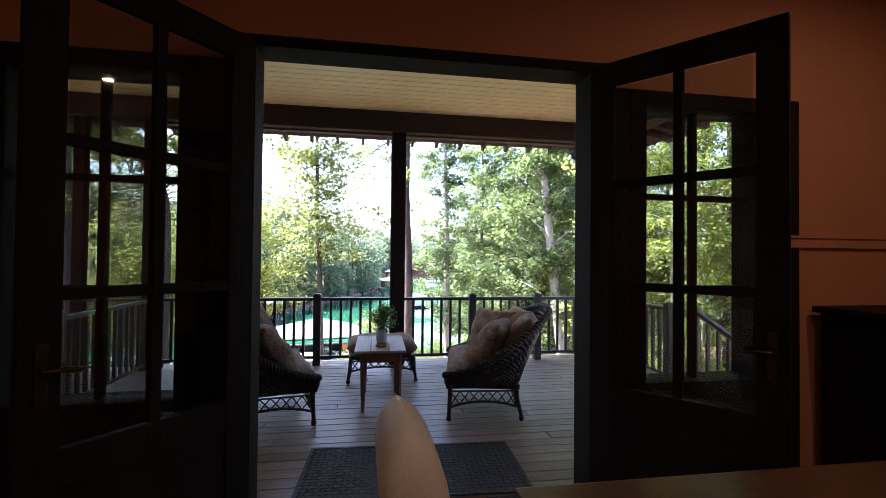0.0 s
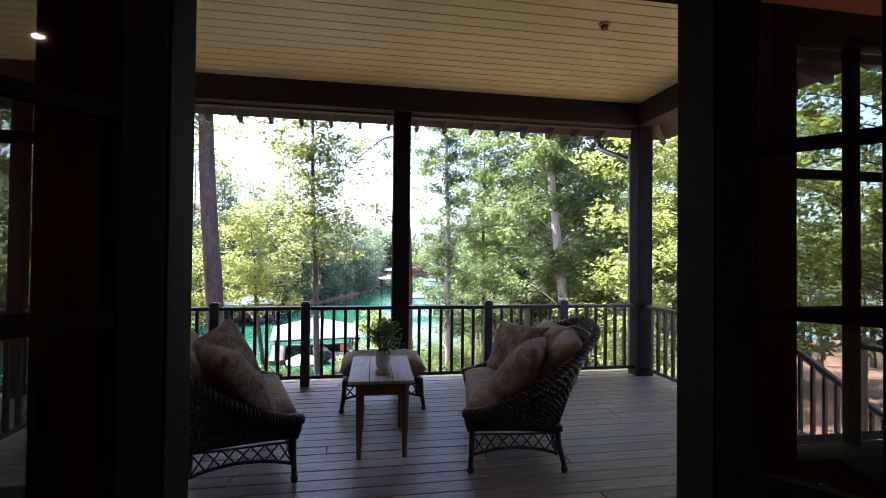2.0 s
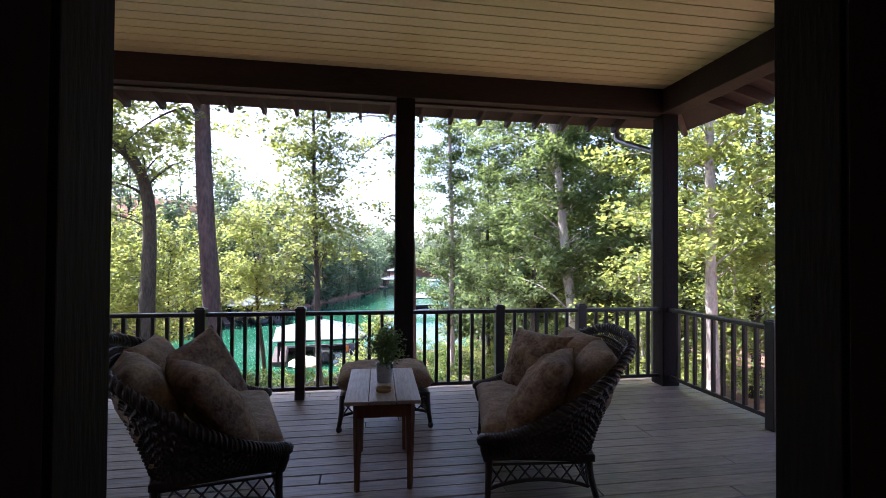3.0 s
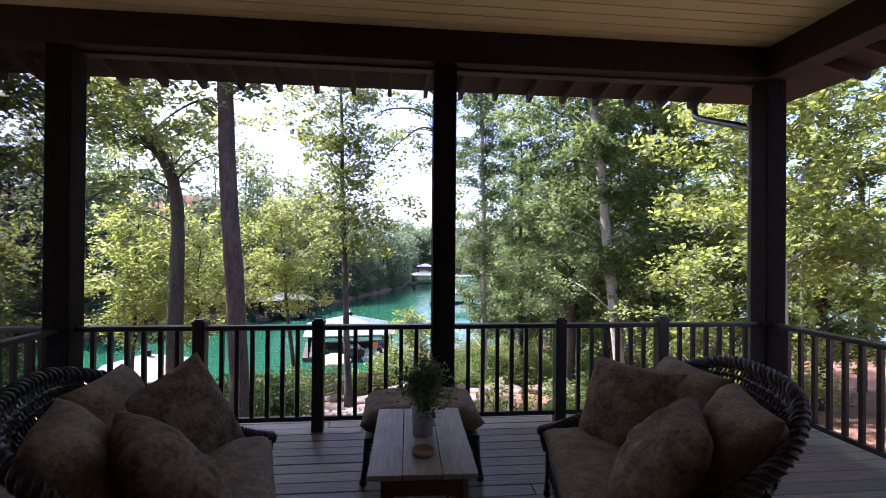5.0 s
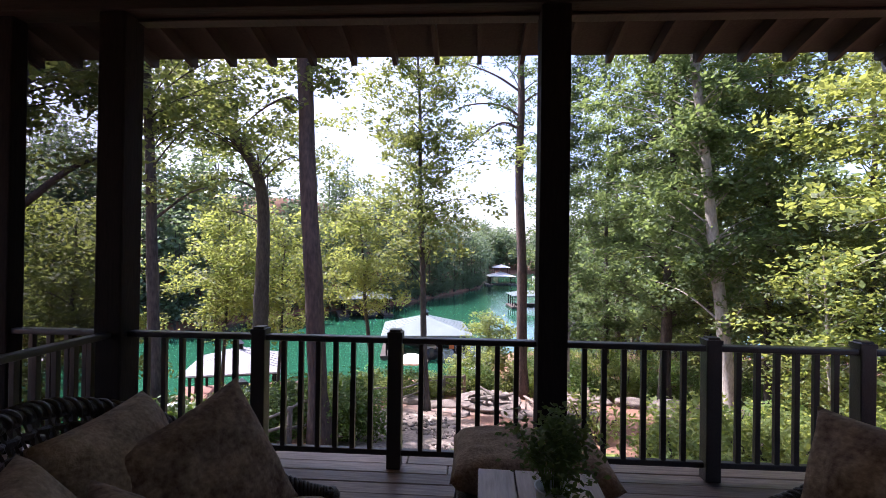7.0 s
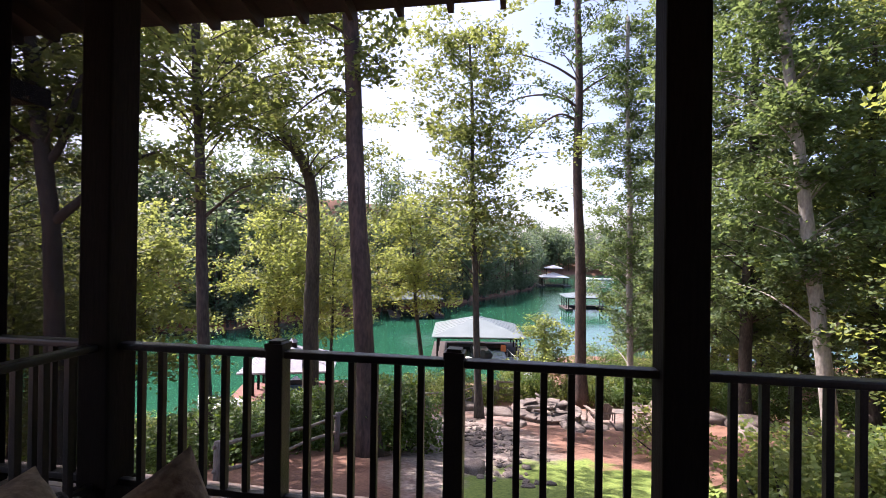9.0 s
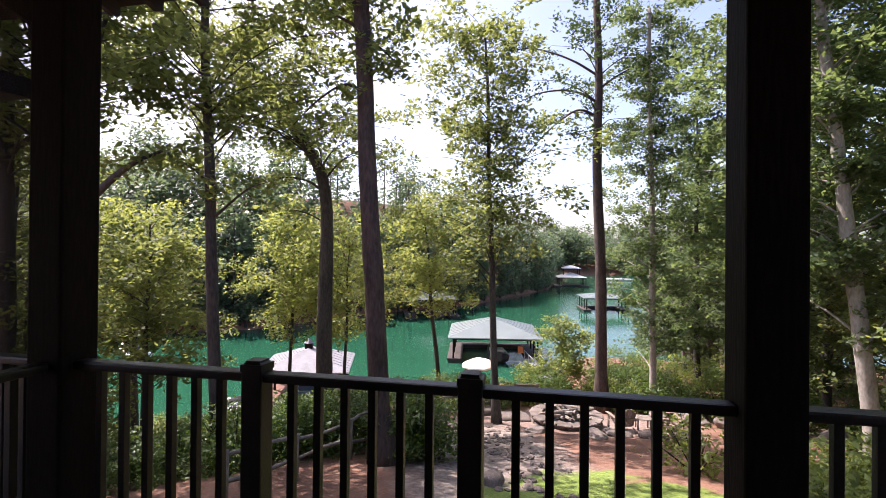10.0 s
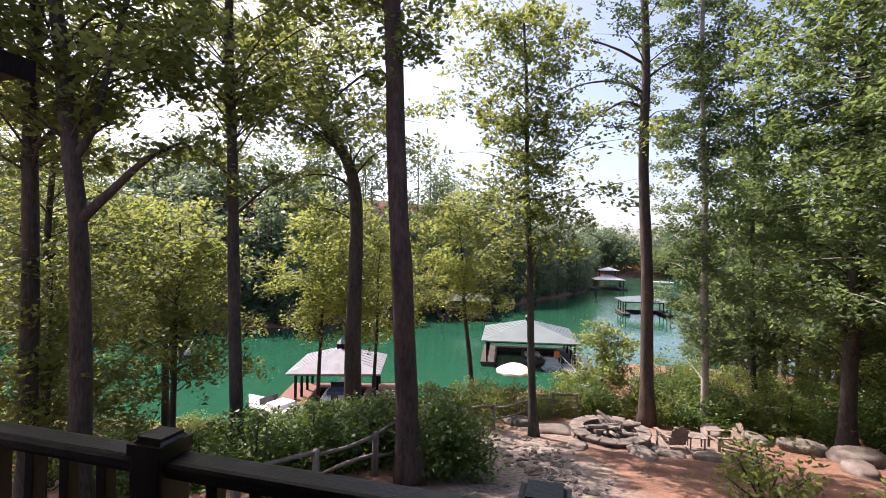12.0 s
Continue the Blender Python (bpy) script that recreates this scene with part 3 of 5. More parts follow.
P = (BAY - 0.2) / 3
for xa, xb, n in ((XLL + 0.1, XS - 0.065, 14), (XS + 0.065, XL - 0.1, 4)):
    railing("railing", (xa, YR), (xb, YR), n, "black railing with square balusters in the screened bay")
for xa, xb in ((XL, XM), (XM, XR)):
    for k in range(3):
        x0 = xa + 0.1 + k * P + (0.05 if k else 0)
        x1 = xa + 0.1 + (k + 1) * P - (0.05 if k < 2 else 0)
        railing("railing", (x0, YR), (x1, YR), 6, "black railing with square balusters along the porch front")
    for k in (1, 2):
        newel(xa + 0.1 + k * P, YR)
# insect screen of the far bay
screen = thing("insect_screen", pose(0, YR + 0.06, 0), "dark insect screen stretched over the far porch bay", "screen", kind="structure")
for xa, xb in ((XLL + 0.1, XS - 0.065), (XS + 0.065, XL - 0.1)):
    part("mesh", box(xa, -0.001, 0.05, xb, 0.001, BEAM_Z), M_SCREEN, screen)
    part("batten", box(xa, -0.012, 0.03, xb, 0.012, 0.06, 0.002), M_DARK, screen)
# ends of the porch
newel(XR, 5.14)
railing("railing", (XR, 5.19), (XR, YR - 0.1), 9, "black railing with square balusters at the porch end")
newel(XL, 4.75)
railing("railing", (XL, 4.80), (XL, YR - 0.1), 12, "black railing with square balusters between porch bays")
railing("railing", (XL, WALL_OUT + 0.02), (XL, 4.70), 12, "black railing with square balusters beside the house wall")
newel(XR, 3.95)
railing("railing", (XR, WALL_OUT + 0.24), (XR, 3.90), 4, "short black railing beside the porch stairs")
# stairs down from the porch end
stair = thing("stairs", pose(DECK_X1, 4.0, 0), "dark wooden stairs descending from the porch", "stairs", kind="structure")
STEPS = 14
for k in range(STEPS):
    part("tread", box(k * 0.27, 0.0, -0.18 * (k + 1) - 0.04, k * 0.27 + 0.29, 1.1, -0.18 * (k + 1), 0.006), M_DECK, stair)
for yy in (-0.04, 1.1):
    bm = bmesh.new()
    e = STEPS * 0.27
    vs = [bm.verts.new(c) for c in ((0, yy, -0.05), (0, yy, -0.4), (e, yy, -0.4 - 0.18 * STEPS), (e, yy, -0.05 - 0.18 * STEPS))]
    f = bm.faces.new(vs)
    r = bmesh.ops.extrude_face_region(bm, geom=[f])
    bmesh.ops.translate(bm, verts=[v for v in r["geom"] if isinstance(v, bmesh.types.BMVert)], vec=(0, 0.04, 0))
    bmesh.ops.recalc_face_normals(bm, faces=bm.faces[:])
    part("stringer", bm, M_DARK, stair)
    ym = yy + 0.02
    part("handrail", tube(bmesh.new(), [(0.0, ym, 0.9), (e, ym, 0.9 - 0.18 * STEPS)], 0.04, 6), M_RAIL, stair)
    for k in range(26):
        x = e * (k + 0.5) / 26
        z = -0.18 * STEPS * x / e
        part("baluster", box(x - 0.016, ym - 0.016, z - 0.1, x + 0.016, ym + 0.016, z + 0.88), M_RAIL, stair)

# porch floor boards
MESHES = {}


def board_mesh(length, width, thick, material):
    key = (round(length, 3), round(width, 3), material.name)
    if key not in MESHES:
        bm = box(0, 0, -thick, length, width, 0)
        top = [e for e in bm.edges if all(abs(v.co.z) < 1e-6 for v in e.verts)]
        bmesh.ops.bevel(bm, geom=top, offset=0.005, segments=1, affect="EDGES")
        me = bpy.data.meshes.new("plank")
        bm.to_mesh(me)
        bm.free()
        me.materials.append(material)
        MESHES[key] = me
    return MESHES[key]


def lay_planks(parent, x0, x1, y0, y1, z, width, gap, thick, material, lengths, rng):
    y = y0
    while y < y1 - 0.02:
        w = min(width, y1 - y)
        x = x0
        first = True
        while x < x1 - 0.01:
            L = rng.choice(lengths) if not first else rng.choice(lengths) * rng.choice((0.5, 0.75, 1.0))
            first = False
            L = min(L, x1 - x)
            if x1 - x - L < 0.4:
                L = x1 - x
            p = new("plank", board_mesh(L - 0.004, w - gap, thick, material))
            p.parent = parent
            p.location = (x, y, z - rng.random() * 0.003)
            x += L
        y += width


RNG = random.Random(5)
lay_planks(deck, DECK_X0, DECK_X1, WALL_OUT + 0.005, DECK_Y1 - 0.03, 0.0, 0.14, 0.0045, 0.034, M_DECK, (2.4, 3.0, 3.6, 4.2), RNG)
lay_planks(floor_in, ROOM_X0, ROOM_X1, -1.5, WALL_IN - 0.03, FLOOR_IN, 0.16, 0.002, 0.019, M_FLOORIN, (2.4, 3.2, 4.0), RNG)


# ---- ground and lake ----
WATER_Z = -11.0
SHORE_X = (-90, -40, -28, -20, -10, 0, 9, 16, 40, 150)
SHORE_Y = (22, 26, 30, 34, 40.5, 49, 76, 100, 145, 210)
FAR_X = (-200, -110, -60, -44, -33, -15, 3, 6, 10, 32, 100, 200)
FAR_Y = (48, 55, 62, 70, 91, 114, 166, 200, 272, 278, 300, 320)


def ground_z(x, y):
    """The lie of the land: a slope from the house to the lake, and hills beyond it."""
    ys, yf = np.interp(x, SHORE_X, SHORE_Y), np.interp(x, FAR_X, FAR_Y)
    z = -2.45 - 0.205 * max(0.0, y - 10.0)
    if x > 2:
        z = max(z, -6.35 - 0.16 * max(0.0, y - 34))
    if x < -5:
        z -= 0.24 * min(12.0, max(0.0, -6 - x))
    d = ys - y
    k = min(1.0, max(0.0, (d + 1.0) / 5.0))
    k = k * k * (3 - 2 * k)
    z = z * k + (WATER_Z - 1.8) * (1 - k)
    if y > yf - 6:
        up = y - yf
        hill = min(1.0, max(0.0, (-8.0 - x) / 30.0))  # the far bank climbs higher up the bay
        rise = WATER_Z + 0.5 + min(10.0 + 14.0 * hill, (0.22 + 0.4 * hill) * up)
        z = max(z, rise if up > -1 else WATER_Z - 1.8)
    z += 0.10 * noise.noise(Vector((x * 0.45, y * 0.45, 0))) + 0.05 * noise.noise(Vector((x * 1.3, y * 1.3, 3)))
    if y < 7.5 and abs(x) < 9:
        z = min(z, -2.3)
    return z


def spaced(points):
    out = []
    for (a, b, step) in points:
        n = max(1, round((b - a) / step))
        out += [a + (b - a) * i / n for i in range(n)]
    return out + [points[-1][1]]


gx = spaced([(-3000, -300, 900), (-300, -60, 16), (-60, -16, 2.0), (-16, 16, 0.4), (16, 60, 2.0), (60, 300, 16), (300, 3000, 900)])
gy = spaced([(-3000, -60, 980), (-60, 6, 6), (6, 40, 0.4), (40, 160, 2.5), (160, 420, 9), (420, 3000, 645)])
verts = [(x, y, ground_z(x, y) if abs(x) < 301 and -61 < y < 421 else (2.0 if y > 0 else -2.4)) for y in gy for x in gx]
w = len(gx)
faces = [(j * w + i, j * w + i + 1, (j + 1) * w + i + 1, (j + 1) * w + i) for j in range(len(gy) - 1) for i in range(w - 1)]
me = bpy.data.meshes.new("ground")
me.from_pydata(verts, [], faces)
me.polygons.foreach_set("use_smooth", [True] * len(me.polygons))


def ground_mat():
    """Pine straw over red soil, gravel along the path and a patch of mown grass."""
    m = mat("pine_straw_ground", (0.11, 0.052, 0.032), (0.26, 0.135, 0.085), 0.95, 1.1, 16, 0.8)
    t = m.node_tree
    n, l = t.nodes, t.links
    p = n["Principled BSDF"]
    straw = p.inputs["Base Color"].links[0].from_socket
    geo = n.new("ShaderNodeNewGeometry")

    def blob(cx, cy, rx, ry, turn, edge):
        mp = n.new("ShaderNodeMapping")
        mp.vector_type = "TEXTURE"
        mp.inputs["Location"].default_value, mp.inputs["Scale"].default_value = (cx, cy, 0), (rx, ry, 1000)
        mp.inputs["Rotation"].default_value = (0, 0, radians(turn))
        ln, nz, add, rg = n.new("ShaderNodeVectorMath"), n.new("ShaderNodeTexNoise"), n.new("ShaderNodeMath"), n.new("ShaderNodeMapRange")
        ln.operation = "LENGTH"
        nz.inputs["Scale"].default_value, nz.inputs["Detail"].default_value = 1.2, 5
        l.new(geo.outputs["Position"], mp.inputs[0]), l.new(mp.outputs[0], ln.inputs[0]), l.new(geo.outputs["Position"], nz.inputs["Vector"])
        add.operation = "MULTIPLY_ADD"
        add.inputs[1].default_value = 0.9
        l.new(nz.outputs["Fac"], add.inputs[0]), l.new(ln.outputs["Value"], add.inputs[2])
        rg.inputs["From Min"].default_value, rg.inputs["From Max"].default_value = 1.45 + edge, 1.45 - edge
        l.new(add.outputs[0], rg.inputs["Value"])
        return rg.outputs[0]

    def lay(under, fac, c1, c2, scale):
        nz, ramp, mix = n.new("ShaderNodeTexNoise"), n.new("ShaderNodeValToRGB"), n.new("ShaderNodeMix")
        nz.inputs["Scale"].default_value, nz.inputs["Detail"].default_value = scale, 6
        l.new(geo.outputs["Position"], nz.inputs["Vector"]), l.new(nz.outputs["Fac"], ramp.inputs[0])
        ramp.color_ramp.elements[0].position, ramp.color_ramp.elements[1].position = 0.35, 0.65
        ramp.color_ramp.elements[0].color, ramp.color_ramp.elements[1].color = (*c1, 1), (*c2, 1)
        mix.data_type = "RGBA"
        l.new(fac, mix.inputs["Factor"]), l.new(under, mix.inputs["A"]), l.new(ramp.outputs[0], mix.inputs["B"])
        return mix.outputs["Result"]

    c = lay(straw, blob(-1.6, 17.0, 2.2, 6.0, 12, 0.2), (0.13, 0.10, 0.08), (0.30, 0.25, 0.21), 9)
    c = lay(c, blob(1.2, 24.5, 4.2, 2.8, 0, 0.2), (0.13, 0.09, 0.07), (0.27, 0.20, 0.165), 7)
    c = lay(c, blob(1.6, 13.2, 2.9, 2.9, 0, 0.06), (0.10, 0.16, 0.025), (0.20, 0.26, 0.05), 14)
    l.new(c, p.inputs["Base Color"])
    return m


me.materials.append(ground_mat())
tagged(new("ground", me), "pine straw slope with red soil and a lawn patch", "ground", kind="structure")
bm = bmesh.new()
vs = [bm.verts.new(c) for c in ((-1500, 10, WATER_Z), (1500, 10, WATER_Z), (1500, 2500, WATER_Z), (-1500, 2500, WATER_Z))]
bm.faces.new(vs)
tagged(part("water", bm, M_WATER), "calm emerald green lake water", "lake", kind="structure")


# ---- trees ----
def leaf_mesh(name, centres, sizes, rng, flat=0.8, slim=0.55):
    """Leaves as small folded blades: a list of centres, each leaf its own island."""
    n = len(centres)
    nz = rng.normal(size=(n, 3))
    nz[:, 2] = np.abs(nz[:, 2]) + flat
    nz /= np.linalg.norm(nz, axis=1)[:, None]
    a = np.cross(nz, rng.normal(size=(n, 3)))
    a /= np.linalg.norm(a, axis=1)[:, None] + 1e-9
    b = np.cross(nz, a)
    s = sizes[:, None]
    v = np.empty((n, 4, 3))
    v[:, 0] = centres - a * s * 0.5
    v[:, 1] = centres + b * s * slim * 0.5 - nz * s * 0.09
    v[:, 2] = centres + a * s * 0.5 - nz * s * 0.06
    v[:, 3] = centres - b * s * slim * 0.5 - nz * s * 0.09
    me = bpy.data.meshes.new(name)
    me.vertices.add(n * 4), me.loops.add(n * 4), me.polygons.add(n)
    me.vertices.foreach_set("co", v.reshape(-1))
    me.loops.foreach_set("vertex_index", np.arange(n * 4, dtype=np.int32))
    me.polygons.foreach_set("loop_start", np.arange(0, n * 4, 4, dtype=np.int32))
    me.update(calc_edges=True)
    return me


def clumped(clumps, per, spread, rng, droop=0.0):
    """Leaf centres round clump centres (x, y, z, radius): twigs of leaves, denser towards the rim."""
    out = []
    for x, y, z, r in clumps:
        k = max(3, int(0.74 * per * r * r))
        tw = rng.normal(size=(k, 3))
        tw /= np.linalg.norm(tw, axis=1)[:, None]
        tw *= (rng.random(k) ** 0.45)[:, None] * r * np.array([1, 1, 0.38])
        tips = np.repeat(tw, 6, axis=0) + rng.normal(size=(k * 6, 3)) * spread
        tips[:, 2] -= droop * rng.random(k * 6)
        out.append(tips + np.array((x, y, z)))
    return np.concatenate(out)


def tree(name, label, x, y, lean, height, r0, bark, leaf, crown, n_limbs, per, seed, leaf_size=0.15, clump=0.9, bend=None, flare=1.5, spread=0.12, base=None, group="lakeside trees", bare=0.0, taper=0.75, droop=0.0, arms=(), shift=(0, 0)):
    """A tapered trunk with limbs and a crown of leaf clumps at their ends.
    crown: (bottom, top, radius at the bottom, widest radius, radius at the top, share of height at which it is widest), above the base; shift: which way the crown grows."""
    rng = np.random.default_rng(seed)
    z0 = (ground_z(x, y) if base is None else base) - 0.15
    t = thing(name, pose(x, y, z0), label, "tree", group)
    path = []
    for i in range(13):
        f = i / 12
        wob = Vector((noise.noise(Vector((f * 3 + seed, 0, 1))), noise.noise(Vector((f * 3, seed, 5))), 0)) * 0.018 * height * f
        extra = Vector((0, 0, 0))
        if bend:
            extra = Vector((bend[0], bend[1], 0)) * max(0.0, (f - bend[2]) / (1 - bend[2])) ** bend[3]
        path.append(Vector((lean[0] * f, lean[1] * f, height * f)) + wob + extra)
    radii = [r0 * (1 - taper * (i / 12) ** 1.1) for i in range(13)]
    radii[0] *= flare
    line = smooth_line(path, 3)
    rr = list(np.interp(np.linspace(0, 12, len(line)), range(13), radii))
    part("trunk", tube(bmesh.new(), line, rr, 12, wobble=0.10), bark, t, smooth=True)
    b0, b1, ra, rb, rc, wide = crown
    clumps = []
    for k in range(n_limbs):
        f = (k + rng.random()) / n_limbs
        h = b0 + (b1 - b0) * f
        tip_r = ra + (rb - ra) * f / wide if f < wide else rb + (rc - rb) * (f - wide) / (1 - wide)
        ang = k * 2.4 + rng.normal() * 0.4
        start_h = max(0.12 * height, h - tip_r * rng.uniform(-0.05, 0.42)) / height
        s = line[min(len(line) - 1, int(start_h * (len(line) - 1)))]
        c = line[min(len(line) - 1, int(min(1, h / height) * (len(line) - 1)))]
        reach = tip_r * rng.uniform(0.3, 1.3)
        tip = Vector((c.x + math.cos(ang) * reach + shift[0] * reach / rb, c.y + math.sin(ang) * reach + shift[1] * reach / rb, h + rng.normal() * 0.25))
        mid = s.lerp(tip, 0.5) + Vector((rng.normal() * 0.12, rng.normal() * 0.12, reach * 0.12))
        rl = max(0.012, r0 * 0.24 * (1 - 0.72 * start_h))
        part("limb", tube(bmesh.new(), smooth_line([s, s.lerp(mid, 0.5) + Vector((0, 0, 0.04 * reach)), mid, tip], 4), [rl * (1 - 0.85 * q / 12) for q in range(13)], 6), bark, t, smooth=True)
        if rng.random() < bare:
            continue
        for q in (1.0, 0.74, 0.5, 0.28):
            if q < 1 and reach < 1.0:
                continue
            pnt = s.lerp(mid, q * 2) if q < 0.5 else mid.lerp(tip, q * 2 - 1)
            cr = clump * rng.uniform(0.4, 1.1) * (0.8 if q < 1 else 1)
            clumps.append((pnt.x + rng.normal() * 0.3, pnt.y + rng.normal() * 0.3, pnt.z + 0.1 + rng.normal() * 0.15, cr))
    for h, reach, rl in arms:
        s = line[int(h / height * (len(line) - 1))]
        tip = s + Vector(reach)
        flat = Vector((reach[0], reach[1], 0))
        pts3 = [s, s + flat * 0.3 + Vector((0, 0, 0.12 * reach[2] + 0.16 * flat.length)), s + flat * 0.68 + Vector((0, 0, 0.6 * reach[2] + 0.14 * flat.length)), tip]
        curve = smooth_line(pts3, 5)
        part("limb", tube(bmesh.new(), curve, [rl * (1 - 0.75 * q / 15) for q in range(16)], 7, wobble=0.15), bark, t, smooth=True)
        for q in (8, 11, 13, 15):
            c = curve[q]
            clumps.append((c.x + rng.normal() * 0.35, c.y + rng.normal() * 0.35, c.z + 0.12, clump * rng.uniform(0.5, 0.9)))
    pts = clumped(clumps, per, spread, rng, droop)
    me = leaf_mesh("crown", pts, rng.uniform(0.65, 1.25, len(pts)) * leaf_size, rng)
    me.materials.append(leaf)
    c = new("crown", me)
    c.parent = t
    return t


OAK = "tall oak with a grey trunk and open leafy crown"

# trees named by where they stand on the slope: x, y, lean, height ...
tree("oak_tree", "tall leaning trunk with dark ridged bark near the house", -3.9, 15.2, (-1.25, 0.3), 18, 0.255, M_BARK_PINE, M_LEAF, (11.2, 18.5, 1.8, 3.4, 2.0, 0.5), 36, 60, 11, 0.18, taper=0.42, arms=((9.2, (-1.9, 0.0, -0.7), 0.045), (10.4, (1.1, -0.2, -0.7), 0.035), (10.9, (-1.5, 0.4, 0.8), 0.05)))
tree("pine_tree", "tall straight pine with reddish bark and few curved limbs", 2.72, 28.6, (-0.3, 0.3), 24, 0.30, M_BARK_PINE, M_NEEDLE, (14.2, 24, 3.6, 4.2, 1.5, 0.3), 24, 60, 12, 0.18, 0.7, bare=0.2, taper=0.55, arms=((15.0, (-3.4, 0.0, -1.7), 0.07), (15.5, (-4.0, 0.3, 0.3), 0.075), (17.0, (-4.6, 0.0, 1.6), 0.07), (13.4, (-1.3, 0.0, 0.5), 0.035), (16.2, (2.6, -0.4, 1.0), 0.06)))
tree("oak_tree", "slender oak with a clear trunk and conical crown", -1.85, 22.4, (-0.6, 0.2), 15.5, 0.15, M_BARK_OAK, M_LEAF, (6.6, 15.8, 2.8, 3.9, 1.8, 0.3), 82, 54, 13, 0.20, 0.68)
tree("oak_tree", "grey trunk that bends over towards the lake bay", -8.3, 21.3, (-0.1, 0), 15, 0.34, M_BARK_OAK, M_LEAF, (10.6, 16.5, 2.6, 4.6, 2.6, 0.5), 52, 54, 14, 0.2, 0.8, bend=(-4.2, -0.5, 0.63, 1.3), taper=0.6, arms=((9.4, (-2.6, 0.0, 0.4), 0.06), (8.2, (-1.7, -0.4, 0.5), 0.04)))
tree("oak_tree", "slim oak with a brown trunk and layered branches", -8.05, 14.9, (-0.9, 0.2), 16, 0.16, M_BARK_OAK, M_LEAF, (8.5, 16.5, 2.8, 5.1, 3.1, 0.45), 62, 50, 15, 0.2, 0.76, taper=0.55, arms=((6.6, (1.5, 0.0, 0.9), 0.045), (7.4, (-1.4, 0.3, 0.7), 0.04)))
tree("oak_tree", "forked oak with a dark trunk and spreading limbs", -10.4, 13.0, (-0.3, 0), 15, 0.22, M_BARK_OAK, M_LEAF, (8.6, 16, 3.0, 5.2, 3.2, 0.45), 58, 48, 16, 0.2, 0.76, bend=(-1.6, 0, 0.42, 1.2), taper=0.55, arms=((6.4, (2.3, 0.3, 1.6), 0.12), (7.6, (1.2, 0.5, 4.5), 0.10)))
tree("oak_tree", OAK, -12.7, 13.5, (0, 0), 17, 0.20, M_BARK_OAK, M_LEAF, (8.6, 17, 3.0, 5.2, 3.2, 0.45), 58, 48, 17, 0.2, 0.76, taper=0.5, arms=((8.8, (2.3, 0.0, 0.6), 0.08),))
tree("young_tree", "small understory tree with bright green leaves", -14.6, 19.4, (0.2, 0), 9.0, 0.13, M_BARK_OAK, M_LEAF, (3.4, 9.2, 2.6, 3.4, 0.9, 0.4), 64, 48, 18, 0.2, 0.66, droop=0.4)
tree("young_tree", "small understory tree with yellow green leaves", -9.2, 25.0, (0.3, 0), 8.0, 0.10, M_BARK_OAK, M_LEAF_LIGHT, (4.4, 10.0, 2.6, 3.3, 0.8, 0.4), 60, 60, 19, 0.17, 0.68, droop=0.4)
tree("young_tree", "thin trunked young tree with drooping light leaves", -11.4, 24.0, (0.3, 0), 9.6, 0.10, M_BARK_OAK, M_LEAF_LIGHT, (4.8, 10.2, 2.4, 3.1, 0.8, 0.4), 54, 60, 73, 0.17, 0.66, droop=0.4)
tree("young_tree", "crooked young tree by the shore with light leaves", -5.3, 28.5, (-0.9, 0), 9.5, 0.14, M_BARK_OAK, M_LEAF_LIGHT, (5.0, 10.8, 2.2, 3.1, 0.8, 0.4), 54, 62, 20, 0.18, 0.68, droop=0.4)
for x, y, h, seed in ((-19.5, 20.0, 8.0, 75), (-13.2, 14.2, 6.0, 76)):
    tree("young_tree", "slim understory tree with layered light green leaves", x, y, (0.3 * math.sin(seed), 0), h, 0.07, M_BARK_OAK, M_LEAF, (1.8, h, 2.2, 2.8, 0.6, 0.4), 52, 62, seed, 0.16, 0.66, group="understory trees")
tree("young_tree", "low light green tree beside the lake path", 0.9, 32.0, (0.2, 0), 4.6, 0.08, M_BARK_OAK, M_LEAF_LIGHT, (1.2, 4.7, 1.7, 2.1, 0.6, 0.35), 40, 55, 21, 0.19, 0.7)
tree("beech_tree", "thin pale trunk with sparse light crown", 5.2, 29.1, (-0.3, 0), 20, 0.17, M_BARK_PALE, M_LEAF_DARK, (3.0, 21, 2.2, 3.2, 2.0, 0.6), 84, 66, 22, 0.19, 0.8, taper=0.5, shift=(0.6, 2.2))
tree("beech_tree", "leaning pale trunk with a dense glossy crown", 8.9, 19.8, (-1.7, 0.4), 17, 0.22, M_BARK_PALE, M_LEAF_DARK, (4.6, 17.5, 3.0, 4.2, 3.4, 0.5), 88, 68, 23, 0.2, 0.85, taper=0.5, shift=(1.4, 2.8))
# lighter leaf colour here puts the sunlight into the crown
tree("beech_tree", "pale sunlit trunk with sun-lightened leaves beside the porch end", 9.5, 13.0, (-0.2, 0.2), 16, 0.17, M_BARK_PALE, M_LEAF_LIGHT, (4.5, 16, 2.2, 3.6, 1.6, 0.5), 50, 60, 24, 0.18)
tree("oak_tree", "dark trunked oak at the back of the terrace", 9.2, 26.3, (0.5, 0), 20, 0.27, M_BARK_OAK, M_LEAF_DARK, (4.2, 20.5, 2.8, 4.8, 2.6, 0.5), 84, 70, 25, 0.2, 0.9, taper=0.6)
